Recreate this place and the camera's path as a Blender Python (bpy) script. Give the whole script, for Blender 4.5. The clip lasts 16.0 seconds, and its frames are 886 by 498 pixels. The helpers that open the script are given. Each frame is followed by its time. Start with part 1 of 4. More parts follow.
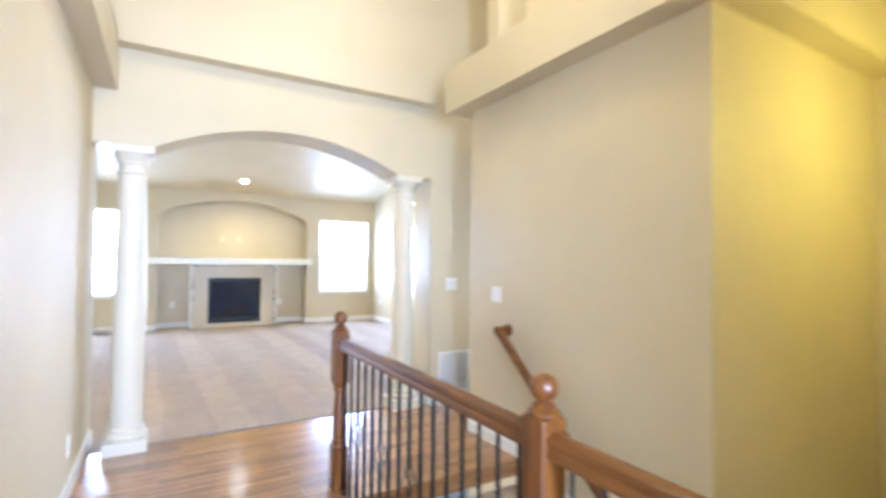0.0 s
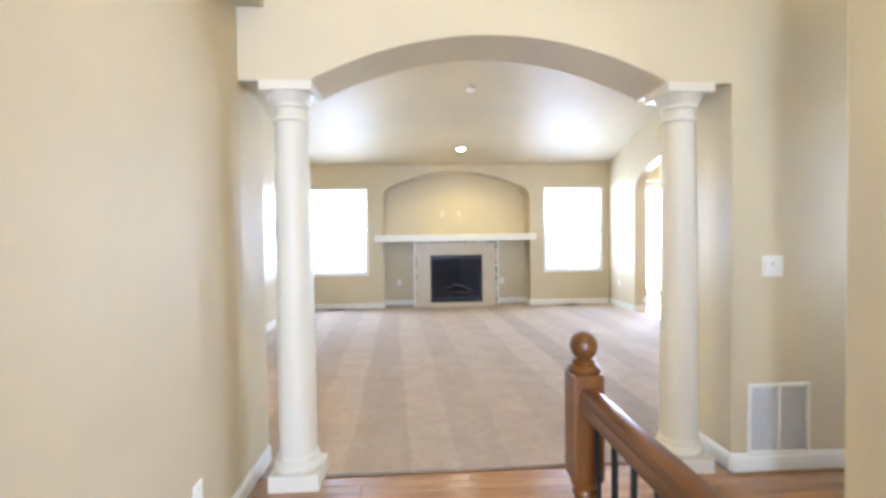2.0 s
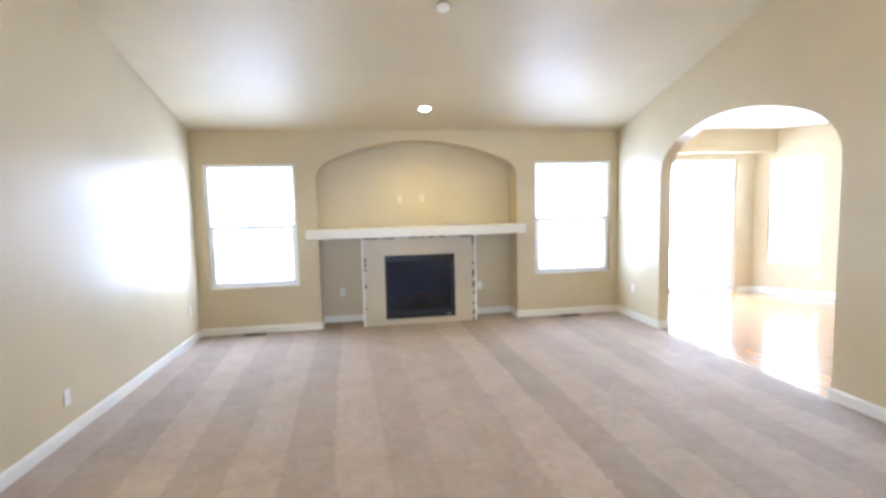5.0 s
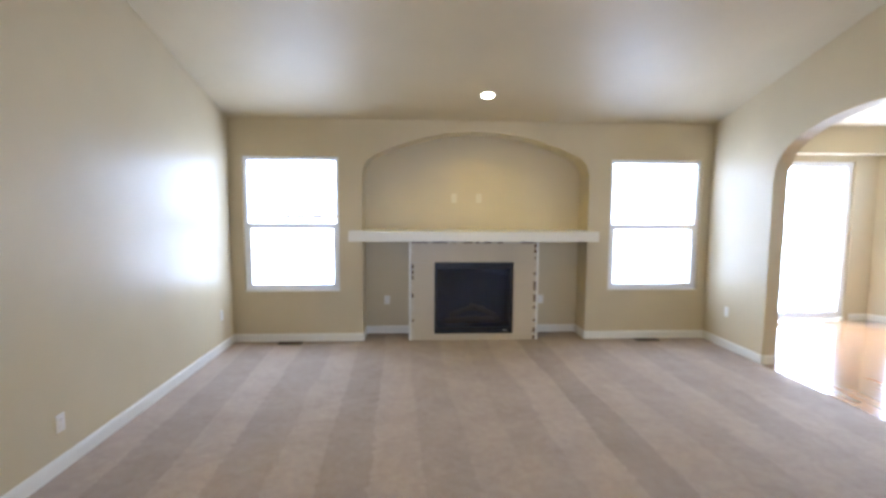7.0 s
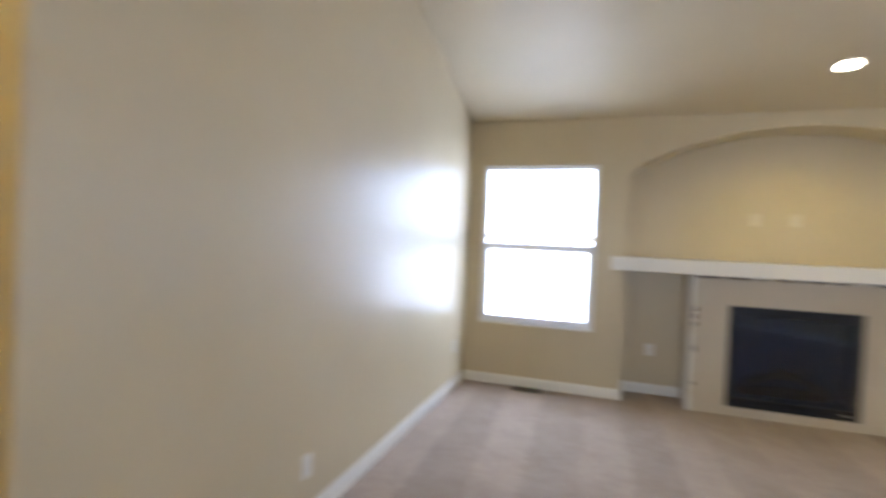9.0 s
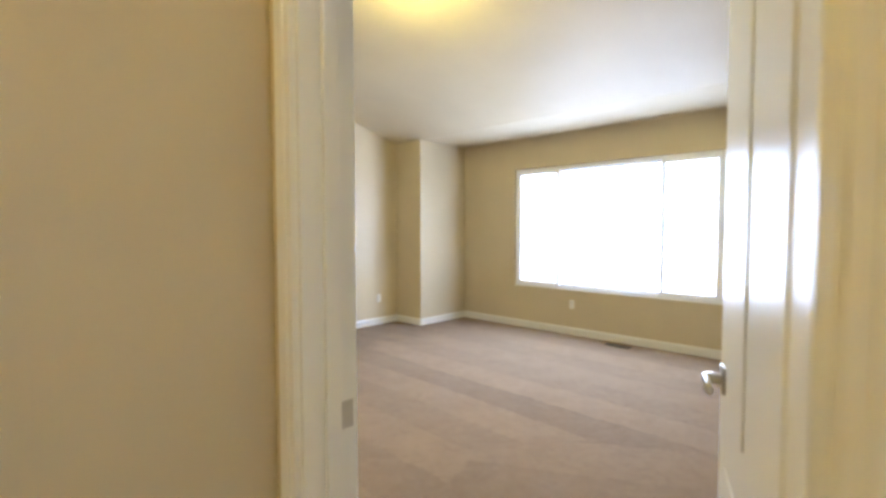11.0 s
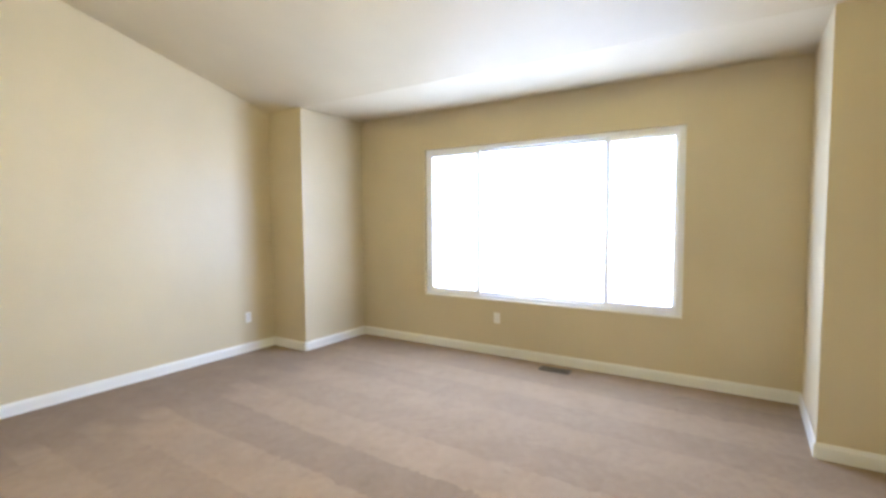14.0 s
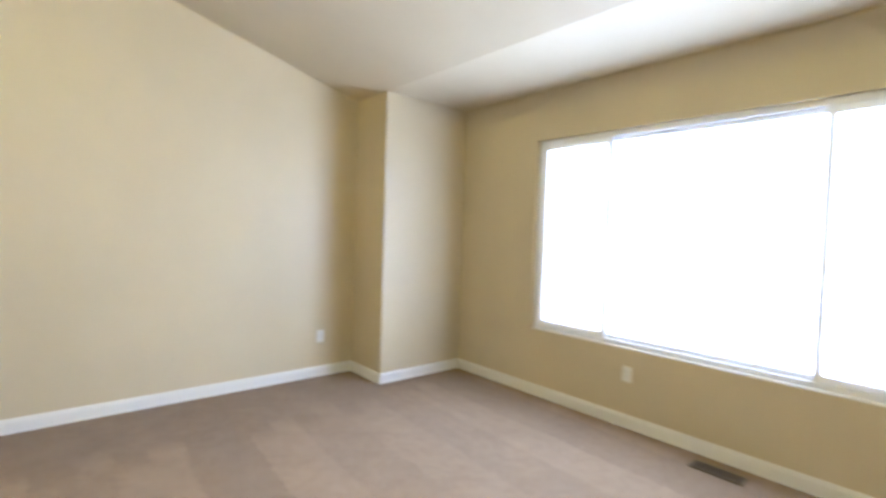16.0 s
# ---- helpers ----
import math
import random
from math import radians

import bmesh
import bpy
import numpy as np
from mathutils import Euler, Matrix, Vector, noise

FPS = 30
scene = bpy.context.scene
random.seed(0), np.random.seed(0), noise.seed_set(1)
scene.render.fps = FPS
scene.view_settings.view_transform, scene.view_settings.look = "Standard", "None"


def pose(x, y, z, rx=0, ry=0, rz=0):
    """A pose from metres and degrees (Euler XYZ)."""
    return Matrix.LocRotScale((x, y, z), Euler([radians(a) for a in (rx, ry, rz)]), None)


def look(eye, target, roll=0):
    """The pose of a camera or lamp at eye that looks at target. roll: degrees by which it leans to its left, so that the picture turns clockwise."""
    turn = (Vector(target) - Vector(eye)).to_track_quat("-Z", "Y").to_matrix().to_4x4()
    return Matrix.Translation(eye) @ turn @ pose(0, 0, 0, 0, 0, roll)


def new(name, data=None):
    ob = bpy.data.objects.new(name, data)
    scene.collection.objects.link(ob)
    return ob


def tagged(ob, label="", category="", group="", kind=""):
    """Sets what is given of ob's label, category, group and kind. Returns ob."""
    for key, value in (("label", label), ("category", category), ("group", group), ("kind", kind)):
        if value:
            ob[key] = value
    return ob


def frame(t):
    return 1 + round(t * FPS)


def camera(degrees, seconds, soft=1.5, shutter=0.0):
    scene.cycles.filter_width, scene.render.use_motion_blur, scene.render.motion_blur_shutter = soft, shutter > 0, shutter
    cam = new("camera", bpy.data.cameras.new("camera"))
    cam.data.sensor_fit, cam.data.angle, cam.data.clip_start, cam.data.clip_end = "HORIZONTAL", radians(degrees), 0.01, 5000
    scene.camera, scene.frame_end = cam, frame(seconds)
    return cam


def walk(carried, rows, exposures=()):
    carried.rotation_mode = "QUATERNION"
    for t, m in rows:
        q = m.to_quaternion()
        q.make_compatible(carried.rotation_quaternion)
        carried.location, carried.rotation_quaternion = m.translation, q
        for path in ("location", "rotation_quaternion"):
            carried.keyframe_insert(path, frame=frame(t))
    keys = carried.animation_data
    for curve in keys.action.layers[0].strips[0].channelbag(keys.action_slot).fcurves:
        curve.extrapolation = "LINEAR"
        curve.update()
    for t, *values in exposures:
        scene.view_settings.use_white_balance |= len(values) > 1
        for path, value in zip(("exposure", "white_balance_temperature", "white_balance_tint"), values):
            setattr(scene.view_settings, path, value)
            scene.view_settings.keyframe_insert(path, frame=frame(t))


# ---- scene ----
cam = camera(86.0, 16.0, soft=3.0, shutter=0.5)

PATH = [
    (0, (-0.475, -10.603, 1.379), (0.534, -8.877, 1.432), 0.7),
    (0.5, (-0.27, -10.179, 1.35), (0.339, -8.273, 1.356), 0.6),
    (1, (-0.151, -9.891, 1.343), (0.2, -7.923, 1.284), -0.1),
    (1.5, (-0.031, -9.498, 1.358), (0.139, -7.507, 1.285), -0.5),
    (2, (-0.03, -9.128, 1.351), (0.093, -7.132, 1.299), -0.8),
    (2.5, (0.026, -8.627, 1.358), (0.168, -6.633, 1.295), -1.7),
    (3, (0.047, -8.168, 1.438), (0.25, -6.181, 1.33), -1.8),
    (3.5, (0.01, -7.717, 1.522), (0.333, -5.748, 1.377), -1.5),
    (4, (0.089, -7.333, 1.565), (0.41, -5.366, 1.407), -1.2),
    (4.2, (0.143, -7.183, 1.59), (0.45, -5.215, 1.413), -1.5),
    (6.5, (-0.046, -6.155, 1.697), (0.193, -4.177, 1.528), 0.4),
    (7, (0.07, -5.917, 1.694), (0.178, -3.928, 1.515), 0.3),
    (7.5, (-0.009, -5.656, 1.683), (0.05, -3.664, 1.514), 0.5),
    (8, (-0.449, -5.458, 1.653), (-0.216, -3.475, 1.532), 0.9),
    (8.5, (-0.528, -5.224, 1.605), (-0.541, -3.226, 1.535), 1.2),
    (9, (-0.86, -4.921, 1.46), (-1.485, -3.021, 1.43), 2.5),
    (9.2, (-1.073, -4.95, 1.426), (-2.049, -3.205, 1.375), 2.7),
    (9.5, (-1.386, -4.891, 1.392), (-2.69, -3.376, 1.351), 1.7),
    (9.7, (-1.559, -4.882, 1.39), (-3.007, -3.503, 1.345), 1.1),
    (11.8, (-2.796, -4.28, 1.462), (-4.001, -2.69, 1.32), -0.7),
    (12, (-2.887, -4.174, 1.468), (-4.022, -2.533, 1.324), -0.5),
    (12.5, (-2.995, -3.991, 1.482), (-3.976, -2.254, 1.339), -0.2),
    (13, (-3.031, -3.824, 1.474), (-3.948, -2.052, 1.336), 0.1),
    (13.5, (-3.187, -3.487, 1.479), (-4.209, -1.773, 1.344), -0.1),
    (14, (-3.249, -3.45, 1.479), (-4.325, -1.769, 1.351), -0.4),
    (14.5, (-3.359, -3.206, 1.498), (-4.392, -1.499, 1.368), 0.0),
    (15, (-3.342, -2.805, 1.459), (-4.394, -1.109, 1.34), 0.7),
    (15.5, (-3.431, -2.473, 1.448), (-4.644, -0.886, 1.345), 1.4),
    (16, (-3.703, -2.254, 1.446), (-5.227, -0.962, 1.369), 1.8),
]
walk(cam, [(t, look(eye, target, roll)) for t, eye, target, roll in PATH],
     [(0, 2.85, 5300, 14), (0.5, 2.75, 5450, 14), (1, 2.66, 5480, 13), (2, 2.6, 5650, 14), (3, 2.5, 5750, 15), (4, 2.4, 5700, 15), (6.5, 2.05, 5700, 15), (7, 1.74, 5800, 16), (7.5, 1.56, 5800, 16),
      (8, 1.55, 5850, 17), (9, 1.65, 5950, 17), (9.7, 1.85, 6100, 16), (12, 1.95, 5850, 13), (12.5, 1.72, 5850, 14), (13, 1.66, 5850, 14), (14, 2.04, 5750, 14), (15, 2.0, 5750, 14), (15.5, 2.06, 5750, 14), (16, 1.95, 5750, 14)])

# ---- end of camera ----
# ---- light ----
world = bpy.data.worlds.new("world")
scene.world = world
world.use_nodes = True
sky = world.node_tree.nodes.new("ShaderNodeTexSky")
sky.sky_type, sky.sun_disc = "NISHITA", False
sky.sun_elevation, sky.sun_rotation = radians(52), radians(200)
world.node_tree.links.new(sky.outputs[0], world.node_tree.nodes["Background"].inputs[0])
world.node_tree.nodes["Background"].inputs[1].default_value = 0.08

sun = new("sun", bpy.data.lights.new("sun", "SUN"))
sun.data.energy, sun.data.angle, sun.data.color = 4.0, radians(0.5), (1, 0.95, 0.87)
sun.matrix_world = look((-6, -20, 30), (0, 0, 0))


def area_lamp(name, eye, target, w, h, watts, color):
    d = bpy.data.lights.new(name, "AREA")
    d.shape, d.size, d.size_y, d.energy, d.color = "RECTANGLE", w, h, watts, color
    ob = new(name, d)
    ob.matrix_world = look(eye, target)
    return ob


def point_lamp(name, eye, watts, color, radius=0.05):
    d = bpy.data.lights.new(name, "POINT")
    d.energy, d.color, d.shadow_soft_size = watts, color, radius
    ob = new(name, d)
    ob.location = eye
    return ob


COOL = (0.64, 0.78, 1.0)
WARM = (1.0, 0.80, 0.22)
SKYW = 12.2  # watts per square metre of window
LR, LL = 3.81, -2.2        # living room right and left wall faces
SLOPE, PLATE = 0.28, 2.74  # ceiling
PLATE_B = 2.70             # bedroom ceiling at the window side
BD = 0.155                 # the bedroom's front lies this far before the living room's


def roof(y):
    return PLATE + SLOPE * max(0.0, -y)


def window_lamp(x0, x1, z0, z1, y, k=1.0, color=COOL, up=-0.1):
    return area_lamp("window_light", ((x0 + x1) / 2, y, (z0 + z1) / 2), ((x0 + x1) / 2, y - 1, (z0 + z1) / 2 + up),
                     x1 - x0, z1 - z0, SKYW * k * (x1 - x0) * (z1 - z0), color)


WIN_L, WIN_R = (-2.05, -0.89, 0.63, 2.29), (2.51, 3.69, 0.63, 2.29)
WIN_B = (-6.43, -3.705, 0.59, 2.27)
SLIDER = (4.75, 6.55, 0.04, 2.38)
# the left window is lit in two parts, with the neighbour's house in view between them
window_lamp(WIN_L[0], WIN_L[1], WIN_L[2], 1.53, 0.245, 1.03)
window_lamp(WIN_L[0], WIN_L[1], 1.58, WIN_L[3], 0.245, 1.03)
window_lamp(*WIN_R, 0.245)
window_lamp(*WIN_B, 0.975 + BD + 0.20, 0.94, (0.61, 0.745, 1.0), 0.0)
window_lamp(*SLIDER, 0.85 + 0.245, 1.9)
area_lamp("nook_window_light", (7.45, 0.6, 1.42), (6.45, -0.1, 1.2), 0.75, 1.75, 16, COOL)
area_lamp("kitchen_window_light", (7.895, -5.7, 1.6), (6.9, -5.72, 1.45), 2.0, 1.2, 14, COOL)
# added fill lamp that brightens the passage, in an added unseen window
area_lamp("passage_fill_light", (3.45, -7.485, 1.5), (3.4, -6.5, 1.45), 1.4, 1.2, 7, COOL)
# glazed entry behind the start of the walk
area_lamp("entry_light", (-0.2, -13.35, 1.6), (-0.2, -12, 1.55), 1.5, 2.4, 74, COOL)
spot = new("downlight_beam", bpy.data.lights.new("downlight_beam", "SPOT"))
spot.data.energy, spot.data.color, spot.data.spot_size, spot.data.spot_blend, spot.data.shadow_soft_size = 11, (1.0, 0.77, 0.18), radians(130), 0.6, 0.05
spot.matrix_world = look((0.84, -0.60, 2.87), (0.84, -0.60, 0))
point_lamp("bedroom_lamp_glow", (-5.05, -2.3, 3.10), 11.5, (1.0, 0.84, 0.14), 0.12)
point_lamp("foyer_lamp_glow", (2.7, -10.3, 2.2), 6.0, (1.0, 0.85, 0.16), 0.08)
point_lamp("hall_lamp_glow", (0.8, -8.7, 4.05), 6, (1.0, 0.82, 0.33), 0.1)
point_lamp("lobby_lamp_glow", (-2.8, -5.0, 3.95), 16, (1.0, 0.74, 0.10), 0.08)

# ---- materials ----


def nodes_of(mat):
    mat.use_nodes = True
    nt = mat.node_tree
    return nt, nt.nodes, nt.links, nt.nodes["Principled BSDF"]


def ramp(n, l, fac, stops):
    r = n.new("ShaderNodeValToRGB")
    while len(r.color_ramp.elements) < len(stops):
        r.color_ramp.elements.new(0.5)
    for e, (p, c) in zip(r.color_ramp.elements, stops):
        e.position, e.color = p, (*c, 1)
    l.new(fac, r.inputs[0])
    return r.outputs[0]


def coords(n, l, scale=(1, 1, 1), rot=(0, 0, 0), kind="Object"):
    tc, mp = n.new("ShaderNodeTexCoord"), n.new("ShaderNodeMapping")
    mp.inputs["Scale"].default_value, mp.inputs["Rotation"].default_value = scale, rot
    l.new(tc.outputs[kind], mp.inputs["Vector"])
    return mp.outputs[0]


def noise_tex(n, l, vec, scale, detail=4, rough=0.5):
    t = n.new("ShaderNodeTexNoise")
    t.inputs["Scale"].default_value, t.inputs["Detail"].default_value, t.inputs["Roughness"].default_value = scale, detail, rough
    l.new(vec, t.inputs["Vector"])
    return t.outputs["Fac"]


def bump(n, l, bs, height, strength, dist):
    b = n.new("ShaderNodeBump")
    b.inputs["Strength"].default_value, b.inputs["Distance"].default_value = strength, dist
    l.new(height, b.inputs["Height"])
    l.new(b.outputs[0], bs.inputs["Normal"])


def scaled(c, k):
    return tuple(min(1, v * k) for v in c)


def painted(name, color, rough=0.45, texture=0.25, scale=90, vary=0.05, gloss=0.29):
    mat = bpy.data.materials.new(name)
    nt, n, l, bs = nodes_of(mat)
    vec = coords(n, l)
    big = noise_tex(n, l, vec, 1.1, 5)
    l.new(ramp(n, l, big, [(0.3, scaled(color, 1 - vary)), (0.7, scaled(color, 1 + vary))]), bs.inputs["Base Color"])
    bs.inputs["Specular IOR Level"].default_value = gloss
    fine = noise_tex(n, l, vec, scale, 3, 0.6)
    if texture:
        bump(n, l, bs, fine, texture, 0.002)
    rr = n.new("ShaderNodeMapRange")
    rr.inputs[3].default_value, rr.inputs[4].default_value = rough - 0.06, rough + 0.06
    l.new(noise_tex(n, l, vec, 3.0, 3), rr.inputs[0])
    l.new(rr.outputs[0], bs.inputs["Roughness"])
    return mat


def math_node(n, l, op, a, b=None):
    m = n.new("ShaderNodeMath")
    m.operation = op
    for k, v in enumerate((a, b)):
        if v is None:
            continue
        if isinstance(v, (int, float)):
            m.inputs[k].default_value = v
        else:
            l.new(v, m.inputs[k])
    return m.outputs[0]


def vacuum_stripes(n, l, rot, period, waver):
    """Straight strokes of brushed pile, each with its own shade, and soft uneven edges."""
    vec = coords(n, l, rot=(0, 0, rot))
    sep = n.new("ShaderNodeSeparateXYZ")
    l.new(vec, sep.inputs[0])
    slow = n.new("ShaderNodeMapping")
    slow.inputs["Scale"].default_value = (1.6, 0.35, 1)
    l.new(vec, slow.inputs[0])
    wob = math_node(n, l, "MULTIPLY", math_node(n, l, "SUBTRACT", noise_tex(n, l, slow.outputs[0], 1.0, 3), 0.5), waver)
    fine = math_node(n, l, "MULTIPLY", math_node(n, l, "SUBTRACT", noise_tex(n, l, vec, 22, 3), 0.5), 0.10)
    x = math_node(n, l, "DIVIDE", math_node(n, l, "ADD", math_node(n, l, "ADD", sep.outputs[0], wob), fine), period)
    cell = math_node(n, l, "FLOOR", x)
    wn = n.new("ShaderNodeTexWhiteNoise")
    wn.noise_dimensions = "1D"
    l.new(cell, wn.inputs["W"])
    alt = math_node(n, l, "MODULO", math_node(n, l, "ABSOLUTE", cell), 2.0)
    return vec, math_node(n, l, "ADD", math_node(n, l, "MULTIPLY", alt, 0.55), math_node(n, l, "MULTIPLY", wn.outputs["Value"], 0.45))


def carpet(name, rot, period, waver, cross=None, tone=1.0, tint=(1, 1, 1), stroke_ends=None, deep=1.0):
    mat = bpy.data.materials.new(name)
    nt, n, l, bs = nodes_of(mat)
    vec, shade = vacuum_stripes(n, l, rot, period, waver)
    if cross is not None:
        _, other = vacuum_stripes(n, l, cross, period * 1.2, waver)
        vor = n.new("ShaderNodeTexVoronoi")
        vor.feature = "SMOOTH_F1"
        vor.inputs["Scale"].default_value, vor.inputs["Smoothness"].default_value = 0.42, 0.12
        bend = n.new("ShaderNodeMixRGB")
        bend.inputs[0].default_value = 0.12
        warp = n.new("ShaderNodeTexNoise")
        warp.inputs["Scale"].default_value, warp.inputs["Detail"].default_value = 1.7, 5
        l.new(vec, warp.inputs["Vector"])
        l.new(vec, bend.inputs[1]), l.new(warp.outputs["Color"], bend.inputs[2])
        l.new(bend.outputs[0], vor.inputs["Vector"])
        sepc = n.new("ShaderNodeSeparateColor")
        l.new(vor.outputs["Color"], sepc.inputs[0])
        soft_pick = n.new("ShaderNodeMapRange")
        soft_pick.inputs[1].default_value, soft_pick.inputs[2].default_value = 0.58, 0.72
        l.new(sepc.outputs[0], soft_pick.inputs[0])
        pick = soft_pick.outputs[0]
        mx = n.new("ShaderNodeMix")
        l.new(pick, mx.inputs[0]), l.new(shade, mx.inputs[2]), l.new(other, mx.inputs[3])
        shade = mx.outputs[0]
    if stroke_ends is not None:
        # strokes run at the wall and stop short of it in uneven tips
        place = n.new("ShaderNodeSeparateXYZ")
        l.new(coords(n, l), place.inputs[0])
        _, ragged = vacuum_stripes(n, l, rot, period * 0.5, waver)
        depth = math_node(n, l, "SUBTRACT", math_node(n, l, "SUBTRACT", place.outputs[0], stroke_ends), math_node(n, l, "MULTIPLY", ragged, 0.35))
        fade = n.new("ShaderNodeMapRange")
        fade.inputs[1].default_value, fade.inputs[2].default_value = 0.0, 0.22
        l.new(depth, fade.inputs[0])
        shade = math_node(n, l, "MULTIPLY", math_node(n, l, "ADD", math_node(n, l, "MULTIPLY", shade, 0.92), 0.08), fade.outputs[0])
    # worn patches where the strokes are trodden out
    tread = n.new("ShaderNodeMapRange")
    tread.inputs[1].default_value, tread.inputs[2].default_value, tread.inputs[4].default_value = 0.46, 0.66, 0.45
    l.new(noise_tex(n, l, vec, 0.8, 6, 0.6), tread.inputs[0])
    worn = n.new("ShaderNodeMix")
    worn.inputs[3].default_value = 0.6
    l.new(tread.outputs[0], worn.inputs[0]), l.new(shade, worn.inputs[2])
    shade = worn.outputs[0]
    low, high = ([c * k for c, k in zip(scaled(col, tone), tint)] for col in (scaled((0.398, 0.328, 0.278), 1 - 0.115 * deep), scaled((0.398, 0.328, 0.278), 1 + 0.115 * deep)))
    stripes = ramp(n, l, shade, [(0.0, low), (1.0, high)])
    scuff = ramp(n, l, noise_tex(n, l, vec, 3.4, 8, 0.74), [(0.38, (0.88, 0.87, 0.86)), (0.60, (1.0, 1.0, 1.0))])
    mottle = ramp(n, l, noise_tex(n, l, vec, 15, 6, 0.65), [(0.40, (0.93, 0.925, 0.92)), (0.58, (1.0, 1.0, 1.0))])
    fibre = ramp(n, l, noise_tex(n, l, vec, 130, 3, 0.75), [(0.3, (0.76, 0.75, 0.74)), (0.7, (1.0, 1.0, 1.0))])
    col = stripes
    for layer in (scuff, mottle, fibre):
        m = n.new("ShaderNodeMixRGB")
        m.blend_type, m.inputs[0].default_value = "MULTIPLY", 1.0
        l.new(col, m.inputs[1]), l.new(layer, m.inputs[2])
        col = m.outputs[0]
    l.new(col, bs.inputs["Base Color"])
    bs.inputs["Roughness"].default_value = 0.95
    bs.inputs["Specular IOR Level"].default_value = 0.1
    bs.inputs["Sheen Weight"].default_value = 0.12
    bump(n, l, bs, noise_tex(n, l, vec, 220, 2, 0.7), 0.6, 0.006)
    return mat


def wood(name, dark, light, along="X", rough=0.25, grain=1.0, vary=0.35, coat=0.4):
    mat = bpy.data.materials.new(name)
    nt, n, l, bs = nodes_of(mat)
    st = {"X": (1.2, 14, 14), "Y": (14, 1.2, 14), "Z": (14, 14, 1.2)}[along]
    vec = coords(n, l, scale=tuple(s * grain for s in st))
    info = n.new("ShaderNodeObjectInfo")
    add = n.new("ShaderNodeVectorMath")
    mul = n.new("ShaderNodeMath")
    mul.operation, mul.inputs[1].default_value = "MULTIPLY", 37.0
    l.new(info.outputs["Random"], mul.inputs[0])
    l.new(vec, add.inputs[0]), l.new(mul.outputs[0], add.inputs[1])
    g = noise_tex(n, l, add.outputs[0], 1.6, 7, 0.62)
    col = ramp(n, l, g, [(0.28, dark), (0.72, light)])
    tone = n.new("ShaderNodeMapRange")
    tone.inputs[3].default_value, tone.inputs[4].default_value = 1 - vary, 1 + vary * 0.4
    l.new(info.outputs["Random"], tone.inputs[0])
    hsv = n.new("ShaderNodeHueSaturation")
    l.new(col, hsv.inputs["Color"]), l.new(tone.outputs[0], hsv.inputs["Value"])
    l.new(hsv.outputs[0], bs.inputs["Base Color"])
    bs.inputs["Roughness"].default_value = rough
    bs.inputs["Coat Weight"].default_value, bs.inputs["Coat Roughness"].default_value = coat, 0.17
    bump(n, l, bs, g, 0.12, 0.002)
    return mat


def plain(name, color, rough=0.5, metal=0.0):
    mat = bpy.data.materials.new(name)
    nt, n, l, bs = nodes_of(mat)
    vec = coords(n, l)
    l.new(ramp(n, l, noise_tex(n, l, vec, 14, 4), [(0.3, scaled(color, 0.9)), (0.7, scaled(color, 1.08))]), bs.inputs["Base Color"])
    bs.inputs["Roughness"].default_value, bs.inputs["Metallic"].default_value = rough, metal
    return mat


def glowing(name, color, strength):
    mat = bpy.data.materials.new(name)
    nt, n, l, bs = nodes_of(mat)
    bs.inputs["Emission Color"].default_value, bs.inputs["Emission Strength"].default_value = (*color, 1), strength
    bs.inputs["Base Color"].default_value = (0.8, 0.8, 0.8, 1)
    return mat


def glassy(name, color, rough=0.0):
    mat = bpy.data.materials.new(name)
    nt, n, l, bs = nodes_of(mat)
    bs.inputs["Base Color"].default_value = (*color, 1)
    bs.inputs["Transmission Weight"].default_value, bs.inputs["Roughness"].default_value = 1.0, rough
    bs.inputs["IOR"].default_value = 1.45
    return mat


WALL = painted("beige_wall_paint", (0.605, 0.515, 0.343), 0.35, 0.25, 90, 0.05, 0.25)
HALLWALL = painted("cream_hall_paint", (0.605, 0.515, 0.345), 0.56, 0.3, 90, 0.05, 0.22)
CEIL = painted("ceiling_paint", (0.625, 0.535, 0.365), 0.50, 0.3, 60)
WHITE = painted("white_trim_paint", (0.80, 0.78, 0.72), 0.32, 0.04, 30, 0.02)
COLUMN = painted("column_paint", (0.69, 0.635, 0.51), 0.36, 0.05, 30, 0.02)
VINYL = painted("white_vinyl", (0.88, 0.88, 0.88), 0.35, 0.02, 30, 0.01)
vb = VINYL.node_tree.nodes["Principled BSDF"]  # subsurface glow stands in for daylight bloom over the frames
vb.inputs["Subsurface Weight"].default_value, vb.inputs["Subsurface Scale"].default_value = 0.26, 0.03
vb.inputs["Subsurface Radius"].default_value = (1.0, 1.0, 1.0)
PLATE_WHITE = painted("switch_plastic", (0.82, 0.80, 0.76), 0.3, 0.0, 30, 0.01)
CARPET_L = carpet("beige_cut_pile_carpet", radians(-2), 0.33, 0.30, None, 1.2, (1.02, 1.0, 0.94), None, 1.2)
CARPET_B = carpet("beige_bedroom_carpet", radians(92), 0.36, 0.22, radians(60), 0.80, (1.16, 1.0, 0.74), -7.35, 1.4)
FLOORWOOD = wood("oak_strip_floor", (0.25, 0.115, 0.042), (0.47, 0.245, 0.10), "X", 0.2, 1.0, 0.22, 0.8)
NOOKWOOD = wood("oak_nook_floor", (0.25, 0.115, 0.042), (0.47, 0.245, 0.10), "Y", 0.14, 1.0, 0.22, 0.9)
RAILWOOD = wood("stained_oak_rail", (0.072, 0.022, 0.003), (0.220, 0.079, 0.012), "Y", 0.36, 1.6, 0.1, 0.15)
